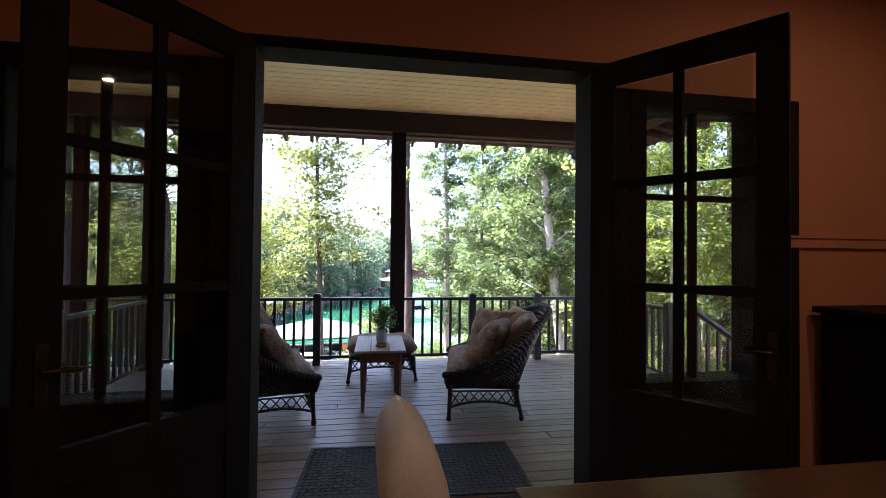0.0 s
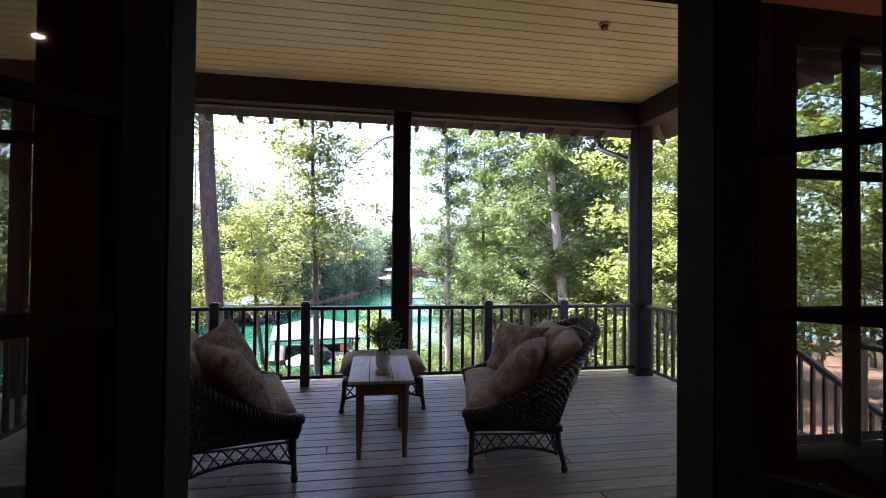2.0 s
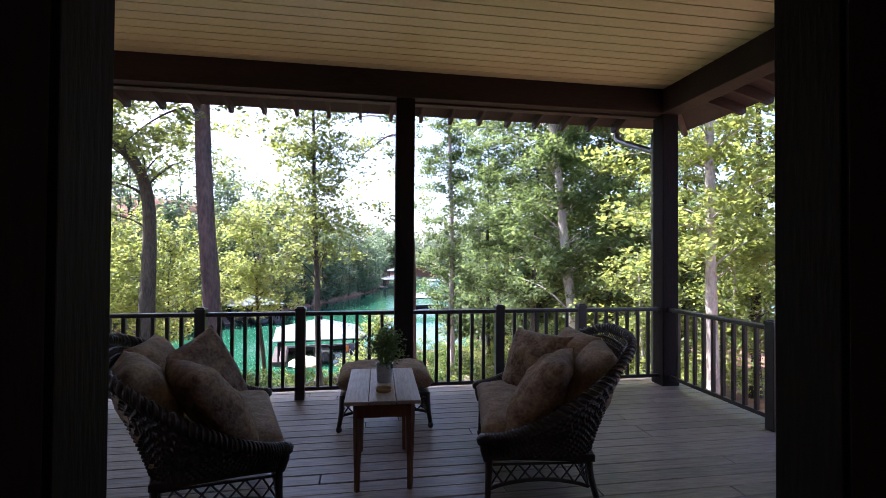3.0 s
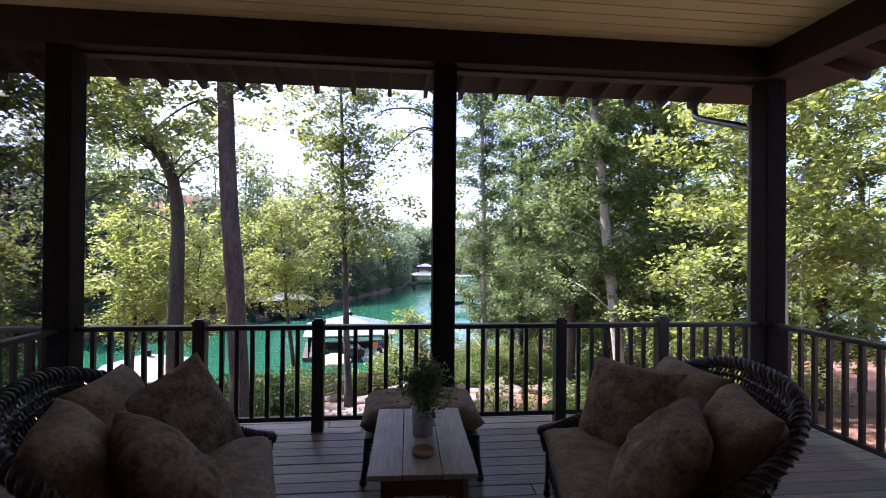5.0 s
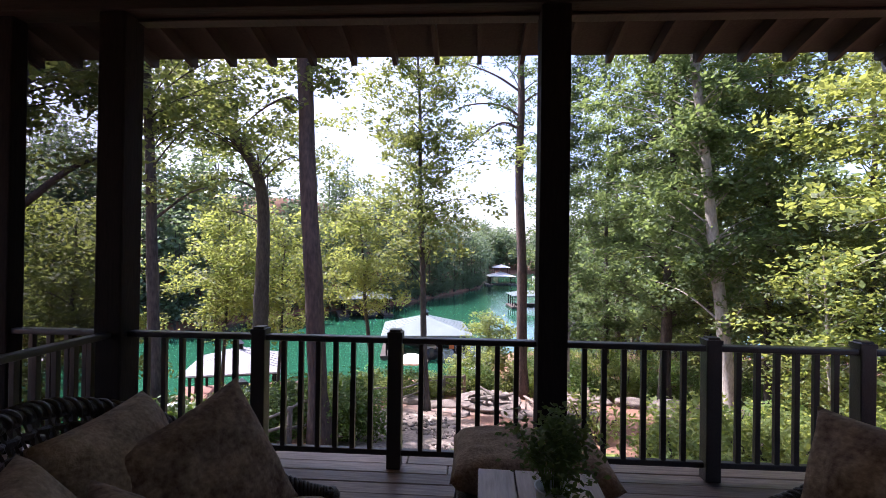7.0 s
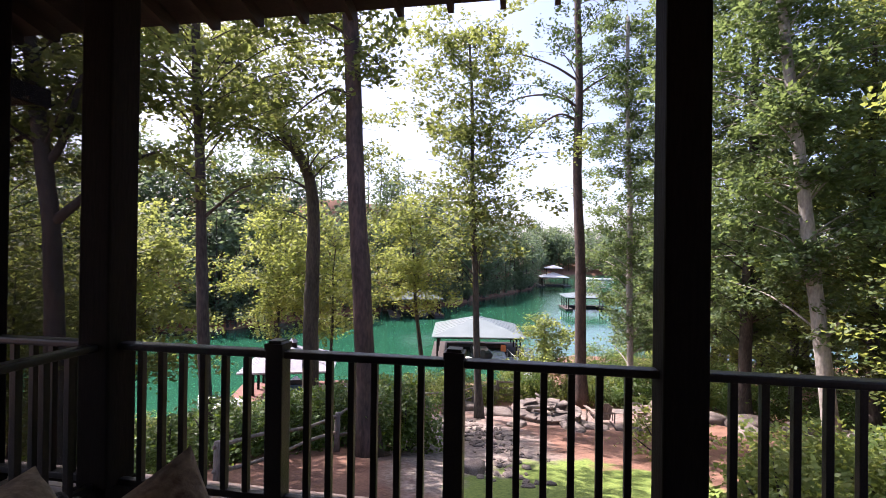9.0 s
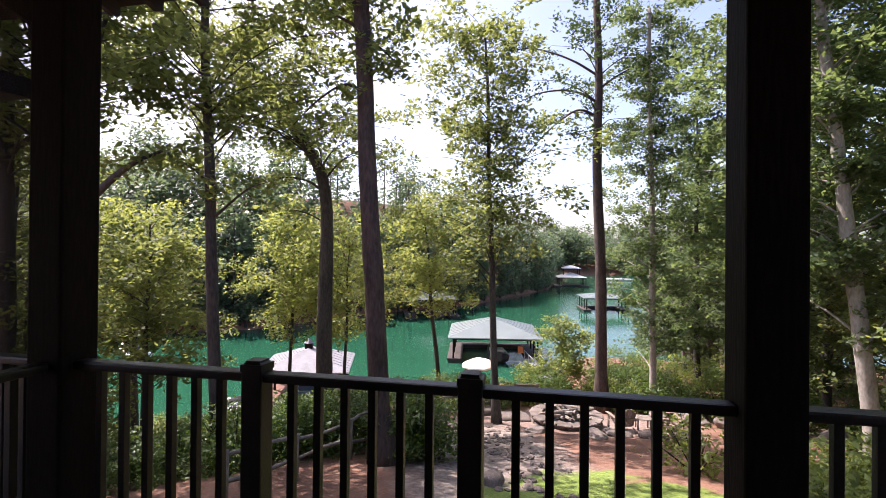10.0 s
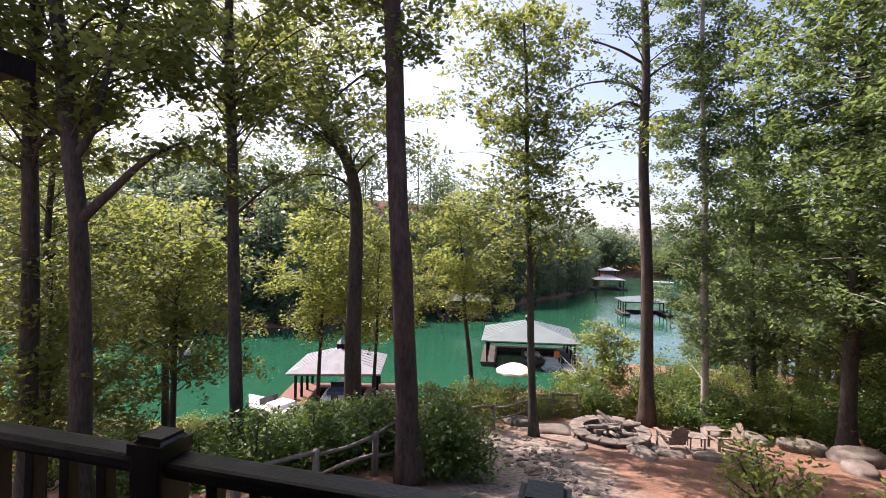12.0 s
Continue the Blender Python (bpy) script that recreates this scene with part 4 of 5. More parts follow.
for x, y, h, seed in ((9.9, 16.8, 5.6, 81), (12.4, 15.6, 7.0, 82), (14.2, 18.5, 6.5, 83)):
    tree("young_tree", "pale yellow green young tree at the lawn edge", x, y, (0.4 * math.sin(seed), 0.1), h, 0.06, M_BARK_PALE, M_LEAF_LIGHT, (0.9, h, 1.5, 2.1, 0.6, 0.45), 44, 50, seed, 0.16, 0.6, group="lawn edge trees")
# the tree at (14.0, 11.0) has sunlight put into its leaf colour
SIDE = ((12.0, 23.0, 16, M_LEAF, 31), (15.5, 18.0, 17, M_LEAF_LIGHT, 32), (12.5, 29.0, 17, M_LEAF, 33), (17.5, 25.0, 18, M_LEAF, 34), (9.0, 35.0, 17, M_LEAF_DARK, 35),
        (14.5, 36.0, 18, M_LEAF, 36), (20.0, 33.0, 18, M_LEAF_DARK, 37), (14.0, 11.0, 16, M_LEAF_LIGHT, 38), (20.0, 14.5, 18, M_LEAF, 39))
for x, y, h, leaf, seed in SIDE:
    tree("beech_tree", "leafy hardwood in the grove beside the lawn", x, y, (0.4 * math.sin(seed), 0), h, 0.19, M_BARK_OAK, leaf, (2.2, h, 2.8, 4.4, 2.0, 0.45), 66, 74, seed, 0.2, 0.85, group="grove trees")
LEFT = ((-18.0, 17.5, 15, M_LEAF, 41), (-17.0, 21.5, 11, M_LEAF_LIGHT, 43), (-22.5, 19.5, 14, M_LEAF, 44), (-15.5, 11.5, 17, M_LEAF, 45))
for x, y, h, leaf, seed in LEFT:
    tree("oak_tree", "leafy oak on the wooded bank by the bay", x, y, (0.4 * math.sin(seed), 0), h, 0.18, M_BARK_OAK, leaf, (5.8, h, 2.8, 4.2, 2.0, 0.45), 44, 38, seed, 0.2, 0.85, group="bank trees")


# ---- shrubs ----
def shrub(name, label, x, y, rx, ry, h, leaf, seed, per=100, size=0.12, group="shrubs"):
    rng = np.random.default_rng(seed)
    z0 = ground_z(x, y)
    t = thing(name, pose(x, y, z0 - 0.05), label, "shrub", group)
    clumps = []
    for k in range(26):
        a, f = rng.uniform(0, 6.283), rng.random() ** 0.5
        top = h * (0.35 + 0.6 * rng.random()) * (1 - 0.35 * f * f)
        px, py = math.cos(a) * f * rx, math.sin(a) * f * ry
        if k < 9:
            bm = bmesh.new()
            tube(bm, smooth_line([(px * 0.1, py * 0.1, 0), (px * 0.55, py * 0.5, top * 0.5), (px, py, top)], 3), [0.02] * 6 + [0.006], 5)
            part("stem", bm, M_BARK_OAK, t)
        clumps.append((px, py, top, rng.uniform(0.35, 0.62) * min(1.2, h * 0.6)))
        clumps.append((px * 1.05, py * 1.05, top * 0.45, rng.uniform(0.35, 0.55) * min(1.2, h * 0.6)))
    pts = clumped(clumps, per, 0.09, rng)
    pts[:, 2] = np.maximum(pts[:, 2], 0.05)
    me = leaf_mesh("foliage", pts, rng.uniform(0.6, 1.3, len(pts)) * size, rng)
    me.materials.append(leaf)
    f = new("foliage", me)
    f.parent = t
    return t


SHRUBS = ((4.8, 13.2, 1.1, 0.9, 2.0, M_LEAF_LIGHT), (3.7, 12.0, 0.8, 0.7, 1.5, M_LEAF_LIGHT), (3.0, 10.6, 0.7, 0.7, 1.2, M_LEAF_LIGHT), (7.2, 14.2, 1.1, 0.9, 1.7, M_LEAF_LIGHT), (9.0, 14.6, 1.2, 1.0, 1.9, M_LEAF_LIGHT),
          (-6.4, 15.4, 1.1, 1.0, 1.6, M_BUSH), (-7.4, 14.6, 1.0, 0.9, 1.5, M_BUSH), (-8.7, 14.3, 1.1, 0.9, 1.4, M_BUSH), (-5.7, 16.0, 0.9, 0.8, 1.5, M_BUSH), (-9.9, 14.6, 1.1, 0.9, 1.2, M_BUSH),
          (-3.3, 16.2, 1.0, 0.9, 2.0, M_BUSH), (-5.6, 17.0, 1.2, 1.0, 1.7, M_BUSH), (-7.2, 18.2, 1.3, 1.0, 1.6, M_BUSH), (-9.0, 17.6, 1.4, 1.0, 1.35, M_BUSH), (-11.0, 17.8, 1.4, 1.2, 1.2, M_BUSH),
          (-3.6, 26.0, 1.6, 1.2, 1.7, M_LEAF_LIGHT), (-2.0, 28.4, 1.4, 1.1, 1.5, M_LEAF_LIGHT), (0.2, 30.4, 1.5, 1.1, 2.0, M_BUSH), (2.0, 31.2, 1.6, 1.1, 1.8, M_LEAF_LIGHT), (4.2, 31.0, 1.6, 1.1, 2.0, M_BUSH),
          (6.2, 30.0, 1.7, 1.2, 2.0, M_BUSH), (8.2, 28.6, 1.7, 1.3, 2.1, M_LEAF_LIGHT), (10.3, 27.0, 1.6, 1.2, 1.8, M_BUSH), (-5.6, 24.4, 1.4, 1.1, 1.5, M_LEAF_LIGHT), (-7.5, 22.6, 1.3, 1.1, 1.4, M_BUSH),
          (12.6, 24.6, 1.7, 1.4, 1.9, M_BUSH), (6.8, 33.5, 2.0, 1.4, 2.6, M_LEAF_LIGHT), (9.6, 31.5, 2.2, 1.6, 2.6, M_BUSH), (12.2, 30.6, 2.2, 1.6, 2.6, M_BUSH), (8.0, 36.5, 2.4, 1.6, 3.0, M_BUSH), (11.2, 35.0, 2.4, 1.6, 3.0, M_LEAF_LIGHT), (14.8, 28.0, 2.2, 1.6, 2.4, M_BUSH), (4.4, 34.5, 2.0, 1.4, 2.4, M_BUSH), (-4.8, 27.6, 1.5, 1.1, 1.6, M_LEAF_LIGHT), (-0.8, 29.8, 1.4, 1.1, 1.7, M_LEAF_LIGHT), (3.3, 29.9, 1.5, 1.1, 1.7, M_LEAF_LIGHT), (5.3, 29.2, 1.4, 1.0, 1.6, M_BUSH), (13.5, 21.0, 1.8, 1.4, 2.0, M_BUSH), (11.5, 18.0, 1.6, 1.3, 1.8, M_LEAF_LIGHT), (6.4, 14.8, 1.1, 1.0, 1.4, M_LEAF_LIGHT), (-13.5, 22.5, 1.5, 1.2, 1.4, M_BUSH), (5.6, 12.4, 1.0, 0.9, 1.6, M_LEAF_LIGHT), (-12.5, 16.0, 1.5, 1.2, 1.5, M_BUSH), (-14.5, 18.2, 1.6, 1.2, 1.4, M_BUSH), (-16.5, 16.4, 1.6, 1.3, 1.5, M_LEAF_LIGHT), (-10.6, 20.6, 1.5, 1.2, 1.3, M_BUSH), (-12.6, 24.6, 1.5, 1.2, 1.4, M_BUSH), (-9.4, 27.6, 1.5, 1.2, 1.4, M_BUSH), (-15.6, 22.0, 1.5, 1.2, 1.4, M_LEAF_LIGHT), (-17.8, 20.0, 1.5, 1.2, 1.4, M_BUSH), (-8.2, 15.9, 1.0, 0.9, 1.2, M_BUSH), (-19.5, 24.6, 1.9, 1.4, 1.6, M_LEAF_LIGHT), (-22.4, 22.8, 2.0, 1.5, 1.6, M_BUSH), (-25.6, 21.2, 2.1, 1.5, 1.7, M_LEAF_LIGHT), (-28.6, 20.6, 2.1, 1.5, 1.7, M_BUSH), (-17.4, 27.2, 1.8, 1.4, 1.5, M_BUSH), (-20.4, 20.6, 1.8, 1.4, 1.5, M_BUSH), (-14.6, 29.6, 1.7, 1.3, 1.4, M_LEAF_LIGHT), (8.0, 16.0, 1.2, 1.0, 1.5, M_BUSH))
for k, (x, y, rx, ry, h, leaf) in enumerate(SHRUBS):
    shrub("shrub", "rounded broadleaf shrub on the slope", x, y, rx, ry, h, leaf, 60 + k, group="slope shrubs")
shrub("azalea", "open yellow green bush beside the fire pit terrace", 3.6, 17.6, 0.95, 0.8, 1.9, M_LEAF_LIGHT, 95, 16, 0.15)


# ---- far woods ----
def woods(name, label, spots, seed, leaf, size, per, hmin, hmax, rad):
    """Distant woodland: many crowns with trunks, one mesh of leaves and one of trunks."""
    rng = np.random.default_rng(seed)
    w = tagged(new(name), label, "woods", kind="stuff")
    clumps, bm = [], bmesh.new()
    for x, y in spots:
        z, h = ground_z(x, y), rng.uniform(hmin, hmax)
        r = rad * rng.uniform(0.7, 1.3)
        tube(bm, [(x, y, z - 0.3), (x + rng.normal() * 0.3, y, z + h * 0.5), (x + rng.normal() * 0.4, y, z + h * 0.9)], [0.22, 0.15, 0.05], 5)
        for k in range(15):
            f = (k + rng.random()) / 15
            prof = math.sin(math.pi * min(1, 0.18 + 0.82 * f)) ** 0.7
            a = rng.uniform(0, 6.283)
            q = r * prof * rng.uniform(0.3, 1.0)
            clumps.append((x + math.cos(a) * q, y + math.sin(a) * q, z + h * (0.16 + 0.84 * f), r * rng.uniform(0.3, 0.5)))
    pts = clumped(clumps, per, size * 0.8, rng)
    me = leaf_mesh("foliage", pts, rng.uniform(0.6, 1.3, len(pts)) * size, rng, slim=0.75)
    me.materials.append(leaf)
    f = new("foliage", me)
    f.parent = w
    part("trunks", bm, M_BARK_OAK, w)
    return w


rw, rt = random.Random(8), random.Random(12)
spots = []
for i in range(360):
    x = rw.uniform(-130, 6)
    spots.append((x, float(np.interp(x, FAR_X, FAR_Y)) + 1.0 + 32 * rw.random() ** 1.6))
woods("far_shore_woods", "dark green mixed woods on the far shore", spots, 1, M_WOODS, 0.8, 2.3, 12, 20, 3.8)
spots = []
for i in range(210):
    x = rt.uniform(-90, 5)
    spots.append((x, float(np.interp(x, FAR_X, FAR_Y)) + rt.uniform(-0.4, 2.2)))
woods("shore_thicket", "low green thicket along the far waterline", spots, 5, M_WOODS, 0.5, 2.2, 2.4, 5.0, 2.0)
spots = [(rw.uniform(6, 150), 280 + 60 * rw.random() ** 1.5) for i in range(130)]
woods("distant_woods", "hazy woods at the far end of the lake", spots, 2, M_WOODS, 1.5, 0.9, 14, 23, 6.0)
spots = [(rw.uniform(11, 70), rw.uniform(20, 85)) for i in range(110)]
spots += [(rw.uniform(8, 26), rw.uniform(38, 92)) for i in range(70)]
spots = [(x, y) for x, y in spots if y < np.interp(x, SHORE_X, SHORE_Y) - 3 and x > 3.5 + 0.187 * (y - 5.6)]
spots += [(rw.uniform(22, 60), rw.uniform(-10, 20)) for i in range(40)]
woods("grove_woods", "leafy woods behind the lawn", spots, 3, M_LEAF_DARK, 0.4, 5.5, 10, 18, 3.4)
spots = [(rw.uniform(-70, -26), rw.uniform(-10, 24)) for i in range(40)]
spots = [(x, y) for x, y in spots if y < np.interp(x, SHORE_X, SHORE_Y) - 2]
woods("bank_woods", "leafy woods along the bay bank", spots, 4, M_LEAF, 0.4, 5.5, 10, 17, 3.4)


# ---- dining room furniture ----
def dining_chair(m):
    c = thing("dining_chair", m, "high backed dining chair in cream linen at the table end", "chair")
    bm = bmesh.new()
    rows = []
    for i in range(25):
        f = i / 24
        z = 0.44 + 0.625 * f
        lean = -0.10 * f
        half = 0.235 - 0.02 * f
        th = 0.088 - 0.012 * f
        if f > 0.8:
            k = (f - 0.8) / 0.2
            th *= math.sqrt(max(0.02, 1 - k * k))
            half -= 0.05 * k * k
        rows.append([bm.verts.new((lean + th * math.copysign(abs(math.cos(a)) ** 0.6, math.cos(a)), half * math.copysign(abs(math.sin(a)) ** 0.35, math.sin(a)), z)) for a in [2 * math.pi * k / 24 for k in range(24)]])
    for a, b in zip(rows, rows[1:]):
        for k in range(24):
            bm.faces.new((a[k], a[(k + 1) % 24], b[(k + 1) % 24], b[k]))
    bm.faces.new(rows[0][::-1]), bm.faces.new(rows[-1])
    part("backrest", bm, M_LINEN, c, smooth=True)
    bm = pillow(0.48, 0.48, 0.14, 3, 5, 16, 0.004, 0.01)
    part("seat", bm, M_LINEN, c, smooth=True, m=pose(0.27, 0, 0.43))
    part("seat_frame", box(0.02, -0.22, 0.32, 0.5, 0.22, 0.38, 0.006), M_PANELWOOD, c)
    for x, y, dx in ((0.04, -0.19, -0.06), (0.04, 0.19, -0.06), (0.47, -0.19, 0.01), (0.47, 0.19, 0.01)):
        part("leg", tube(bmesh.new(), [(x, y, 0.34), (x + dx, y, 0.0)], [0.024, 0.016], 8), M_PANELWOOD, c)
    return c


dining_chair(pose(0.19, 1.24, FLOOR_IN))
table = thing("dining_table", pose(1.45, 1.02, FLOOR_IN), "polished brown wooden dining table near the doors", "table")
part("tabletop", box(-0.98, -0.48, 0.70, 0.98, 0.48, 0.735, 0.01), M_TABLEWOOD, table)
part("apron", box(-0.88, -0.40, 0.60, 0.88, 0.40, 0.70, 0.004), M_TABLEWOOD, table)
for x in (-0.83, 0.83):
    for y in (-0.36, 0.36):
        part("leg", lathe([(0.022, 0.0), (0.03, 0.05), (0.024, 0.1), (0.036, 0.35), (0.028, 0.5), (0.04, 0.54), (0.04, 0.6)], 14, at=(x, y, 0)), M_TABLEWOOD, table)
board = thing("sideboard", pose(3.40, 2.30, FLOOR_IN), "dark wooden sideboard standing against the wall", "sideboard")
part("body", box(-0.62, -0.24, 0.08, 0.62, 0.24, 1.14, 0.006), M_DARK, board)
part("top", box(-0.66, -0.27, 1.14, 0.66, 0.26, 1.18, 0.008), M_DARK, board)
for x in (-0.31, 0.31):
    d = part("door", box(x - 0.29, -0.262, 0.14, x + 0.29, -0.242, 1.08, 0.006), M_DARK, board)
    part("knob", lathe([(0.006, 0.0), (0.006, 0.01), (0.014, 0.018), (0.01, 0.028)], 10), M_BRASS, d, m=pose(x - math.copysign(0.24, x), -0.262, 0.62, 90))
for x in (-0.56, 0.56):
    for y in (-0.19, 0.19):
        part("foot", box(x - 0.03, y - 0.03, 0, x + 0.03, y + 0.03, 0.08), M_DARK, board)

# ---- porch things ----
door_mat = thing("door_mat", pose(0.35, 3.36, 0.0, 0, 0, -3), "black rubber door mat with a lattice of ridges", "door mat")
part("backing", box(-0.76, -0.40, 0.0, 0.76, 0.40, 0.006, 0.002), M_MAT, door_mat)
part("border", box(-0.76, -0.40, 0.006, 0.76, -0.375, 0.012, bm=box(-0.76, 0.375, 0.006, 0.76, 0.40, 0.012, bm=box(-0.76, -0.375, 0.006, -0.735, 0.375, 0.012, bm=box(0.735, -0.375, 0.006, 0.76, 0.375, 0.012, bm=bmesh.new())))), M_MAT, door_mat)
bm = bmesh.new()
for i in range(36):
    for j in range(18):
        x, y = -0.72 + 0.041 * i, -0.36 + 0.0425 * j
        s = 0.012 if (i + j) % 2 else 0.016
        box(x - s, y - s * 0.5, 0.006, x + s, y + s * 0.5, 0.011, bm=bm, m=Matrix.Translation((x, y, 0)) @ Matrix.Rotation(0.7 if (i + j) % 2 else -0.7, 4, "Z") @ Matrix.Translation((-x, -y, 0)))
tagged(part("tread", bm, M_MAT, door_mat), kind="stuff")


def lattice(bm, a, b, z0, z1, n, r=0.006, arch=0.05):
    """Crossed canes between two legs under a top bar, with an arched cane below."""
    a, b = Vector(a), Vector(b)

    def at(f, z):
        p = a.lerp(b, f)
        return Vector((p.x, p.y, z))

    def low(f):
        return z0 + arch * math.sin(math.pi * f) ** 0.8

    tube(bm, [at(i / 12, low(i / 12)) for i in range(13)], 0.012, 6)
    tube(bm, [at(0, z1), at(1, z1)], 0.013, 6)
    tube(bm, [at(0, z1 - 0.035), at(1, z1 - 0.035)], 0.008, 5)
    for k in range(n):
        for s in (0, 1):
            f0, f1 = (k + s) / n, (k + 1.0 - s) / n
            f1 = min(1, max(0, f1))
            tube(bm, [at(f0, z1 - 0.035), at(f1, low(f1))], r, 4)


def loveseat(m, label):
    """A wicker loveseat with a rolled rim; it faces its own +y."""
    s = thing("wicker_loveseat", m, label, "loveseat", "porch loveseats")
    rim_half = [(0.59, 0.38, 0.42), (0.62, 0.25, 0.445), (0.65, 0.05, 0.52), (0.665, -0.20, 0.66), (0.60, -0.47, 0.83), (0.34, -0.68, 0.955), (0.0, -0.72, 0.985)]
    rim_pts = rim_half + [(-x, y, z) for x, y, z in rim_half[-2::-1]]
    low_half = [(0.575, 0.36, 0.33), (0.585, 0.20, 0.33), (0.58, -0.05, 0.33), (0.55, -0.26, 0.33), (0.44, -0.35, 0.33), (0.24, -0.375, 0.33), (0.0, -0.38, 0.33)]
    low_pts = low_half + [(-x, y, z) for x, y, z in low_half[-2::-1]]
    up, lo = smooth_line(rim_pts, 10), smooth_line(low_pts, 10)
    n = len(up)
    # rolled rim of braided cane
    bm = bmesh.new()
    tube(bm, up, 0.028, 10)
    for ph in range(3):
        fine = smooth_line(up, 4)
        wrap = []
        for i, p in enumerate(fine):
            d = (fine[min(i + 1, len(fine) - 1)] - fine[max(0, i - 1)]).normalized()
            side = d.cross(Vector((0, 0, 1))).normalized()
            a = i * 0.42 + ph * 2.094
            wrap.append(p + side * math.cos(a) * 0.029 + d.cross(side) * math.sin(a) * 0.029)
        tube(bm, wrap, 0.0095, 5)
    part("rim", bm, M_WICKER, s, smooth=True)
    # woven shell of arms and back
    bm = bmesh.new()
    for i in range(0, n, 1):
        tube(bm, [lo[i], lo[i].lerp(up[i], 0.5), up[i]], 0.0065, 4)
    rows = 15
    for r in range(rows):
        f = (r + 0.5) / rows
        if 0.60 < f < 0.68:
            continue
        pts = []
        for i in range(n - 1):
            p, q = lo[i].lerp(up[i], f), lo[i + 1].lerp(up[i + 1], f)
            d = (q - p).normalized()
            out = d.cross(Vector((0, 0, 1)))
            pts.append(p + out * (0.009 if (i + r) % 2 else -0.009))
        tube(bm, pts, 0.0125, 5)
    tagged(part("woven_shell", bm, M_WICKER, s), kind="stuff")
    for sgn in (1, -1):
        bm = tube(bmesh.new(), [(sgn * 0.575, 0.36, 0.30), (sgn * 0.59, 0.38, 0.36), (sgn * 0.59, 0.38, 0.42)], [0.026, 0.026, 0.034], 8)
        lathe([(0.02, 0.385), (0.042, 0.40), (0.047, 0.425), (0.03, 0.45)], 12, bm, (sgn * 0.59, 0.385, 0.0))
        part("arm_post", bm, M_WICKER, s, smooth=True)
    part("seat_frame", box(-0.56, -0.36, 0.29, 0.56, 0.35, 0.335, 0.01), M_WICKER, s)
    legs = ((0.565, 0.345, 0.015, 0.01), (-0.565, 0.345, -0.015, 0.01), (0.50, -0.33, 0.03, -0.05), (-0.50, -0.33, -0.03, -0.05))
    for x, y, dx, dy in legs:
        bm = tube(bmesh.new(), smooth_line([(x, y, 0.31), (x + dx * 0.3, y + dy * 0.3, 0.18), (x + dx, y + dy, 0.05)], 4), [0.026, 0.025, 0.024, 0.023, 0.022, 0.022, 0.021, 0.021, 0.02], 8)
        lathe([(0.015, 0.0), (0.026, 0.012), (0.028, 0.03), (0.018, 0.055)], 10, bm, (x + dx, y + dy, 0))
        part("leg", bm, M_WICKER, s, smooth=True)
    for a, b, k in ((0, 1, 12), (2, 3, 11), (0, 2, 7), (1, 3, 7)):
        bm = bmesh.new()
        lattice(bm, legs[a][:2], legs[b][:2], 0.12, 0.30, k)
        part("lattice_apron", bm, M_WICKER, s)
    return s


RIGHT_SEAT = pose(1.20, 4.77, 0, 0, 0, 78.3)
LEFT_SEAT = pose(-0.895, 4.78, 0, 0, 0, -73.7)
SHALLOW = Matrix.Diagonal((1, 0.9, 1, 1))
loveseat(RIGHT_SEAT @ SHALLOW, "dark brown wicker loveseat with lattice apron on the porch")
loveseat(LEFT_SEAT @ SHALLOW, "dark brown wicker loveseat with rolled rim beside the table")


def cushion(name, bm, seat, local, material, label, category, group):
    ob = part(name, bm, material, None, smooth=True, m=seat @ local)
    return tagged(ob, label, category, group)


for k, seat in enumerate((RIGHT_SEAT, LEFT_SEAT)):
    cushion("seat_cushion", pillow(1.10, 0.68, 0.19, 4 + k, 6, 26, 0.008, 0.015), seat, pose(0, 0.015, 0.42), M_CUSHION, "tan damask seat cushion on the wicker loveseat", "cushion", "loveseat cushions")
    for sx in (-1, 1):
        cushion("back_cushion", pillow(0.58, 0.56, 0.26, 8 + k + sx, 3.2, 22, 0.014, 0.05), seat, pose(sx * 0.28, -0.36, 0.68, 114, 0, sx * 10), M_CUSHION, "plump tan damask back cushion leaning on wicker", "cushion", "loveseat cushions")
        near = (sx < 0) == (k == 0)
        cushion("throw_pillow", pillow(0.58, 0.58, 0.25, 20 + k * 3 + sx, 2.6, 24, 0.022, 0.07), seat, pose(sx * (0.34 if near else 0.33), -0.04 if near else -0.10, 0.655 if near else 0.645, 126 if near else 112, 0 if near or k == 0 else sx * -16, sx * (18 if near else 40)), M_PILLOW, "brown floral throw pillow leaning on the loveseat", "pillow", "throw pillows")

# ottoman
ott = thing("wicker_ottoman", pose(0.22, 5.92, 0), "dark wicker ottoman with lattice sides near the railing", "ottoman")
olegs = ((-0.37, -0.25), (0.37, -0.25), (0.37, 0.25), (-0.37, 0.25))
for x, y in olegs:
    bm = tube(bmesh.new(), [(x, y, 0.30), (x * 1.02, y * 1.03, 0.15), (x * 1.07, y * 1.1, 0.04)], [0.024, 0.022, 0.018], 8)
    lathe([(0.014, 0.0), (0.025, 0.01), (0.026, 0.03), (0.016, 0.05)], 10, bm, (x * 1.07, y * 1.1, 0))
    part("leg", bm, M_WICKER, ott, smooth=True)
for a, b, k in ((0, 1, 8), (1, 2, 5), (2, 3, 8), (3, 0, 5)):
    bm = bmesh.new()
    lattice(bm, olegs[a], olegs[b], 0.13, 0.29, k)
    part("lattice_apron", bm, M_WICKER, ott)
part("frame", box(-0.39, -0.27, 0.27, 0.39, 0.27, 0.31, 0.01), M_WICKER, ott)
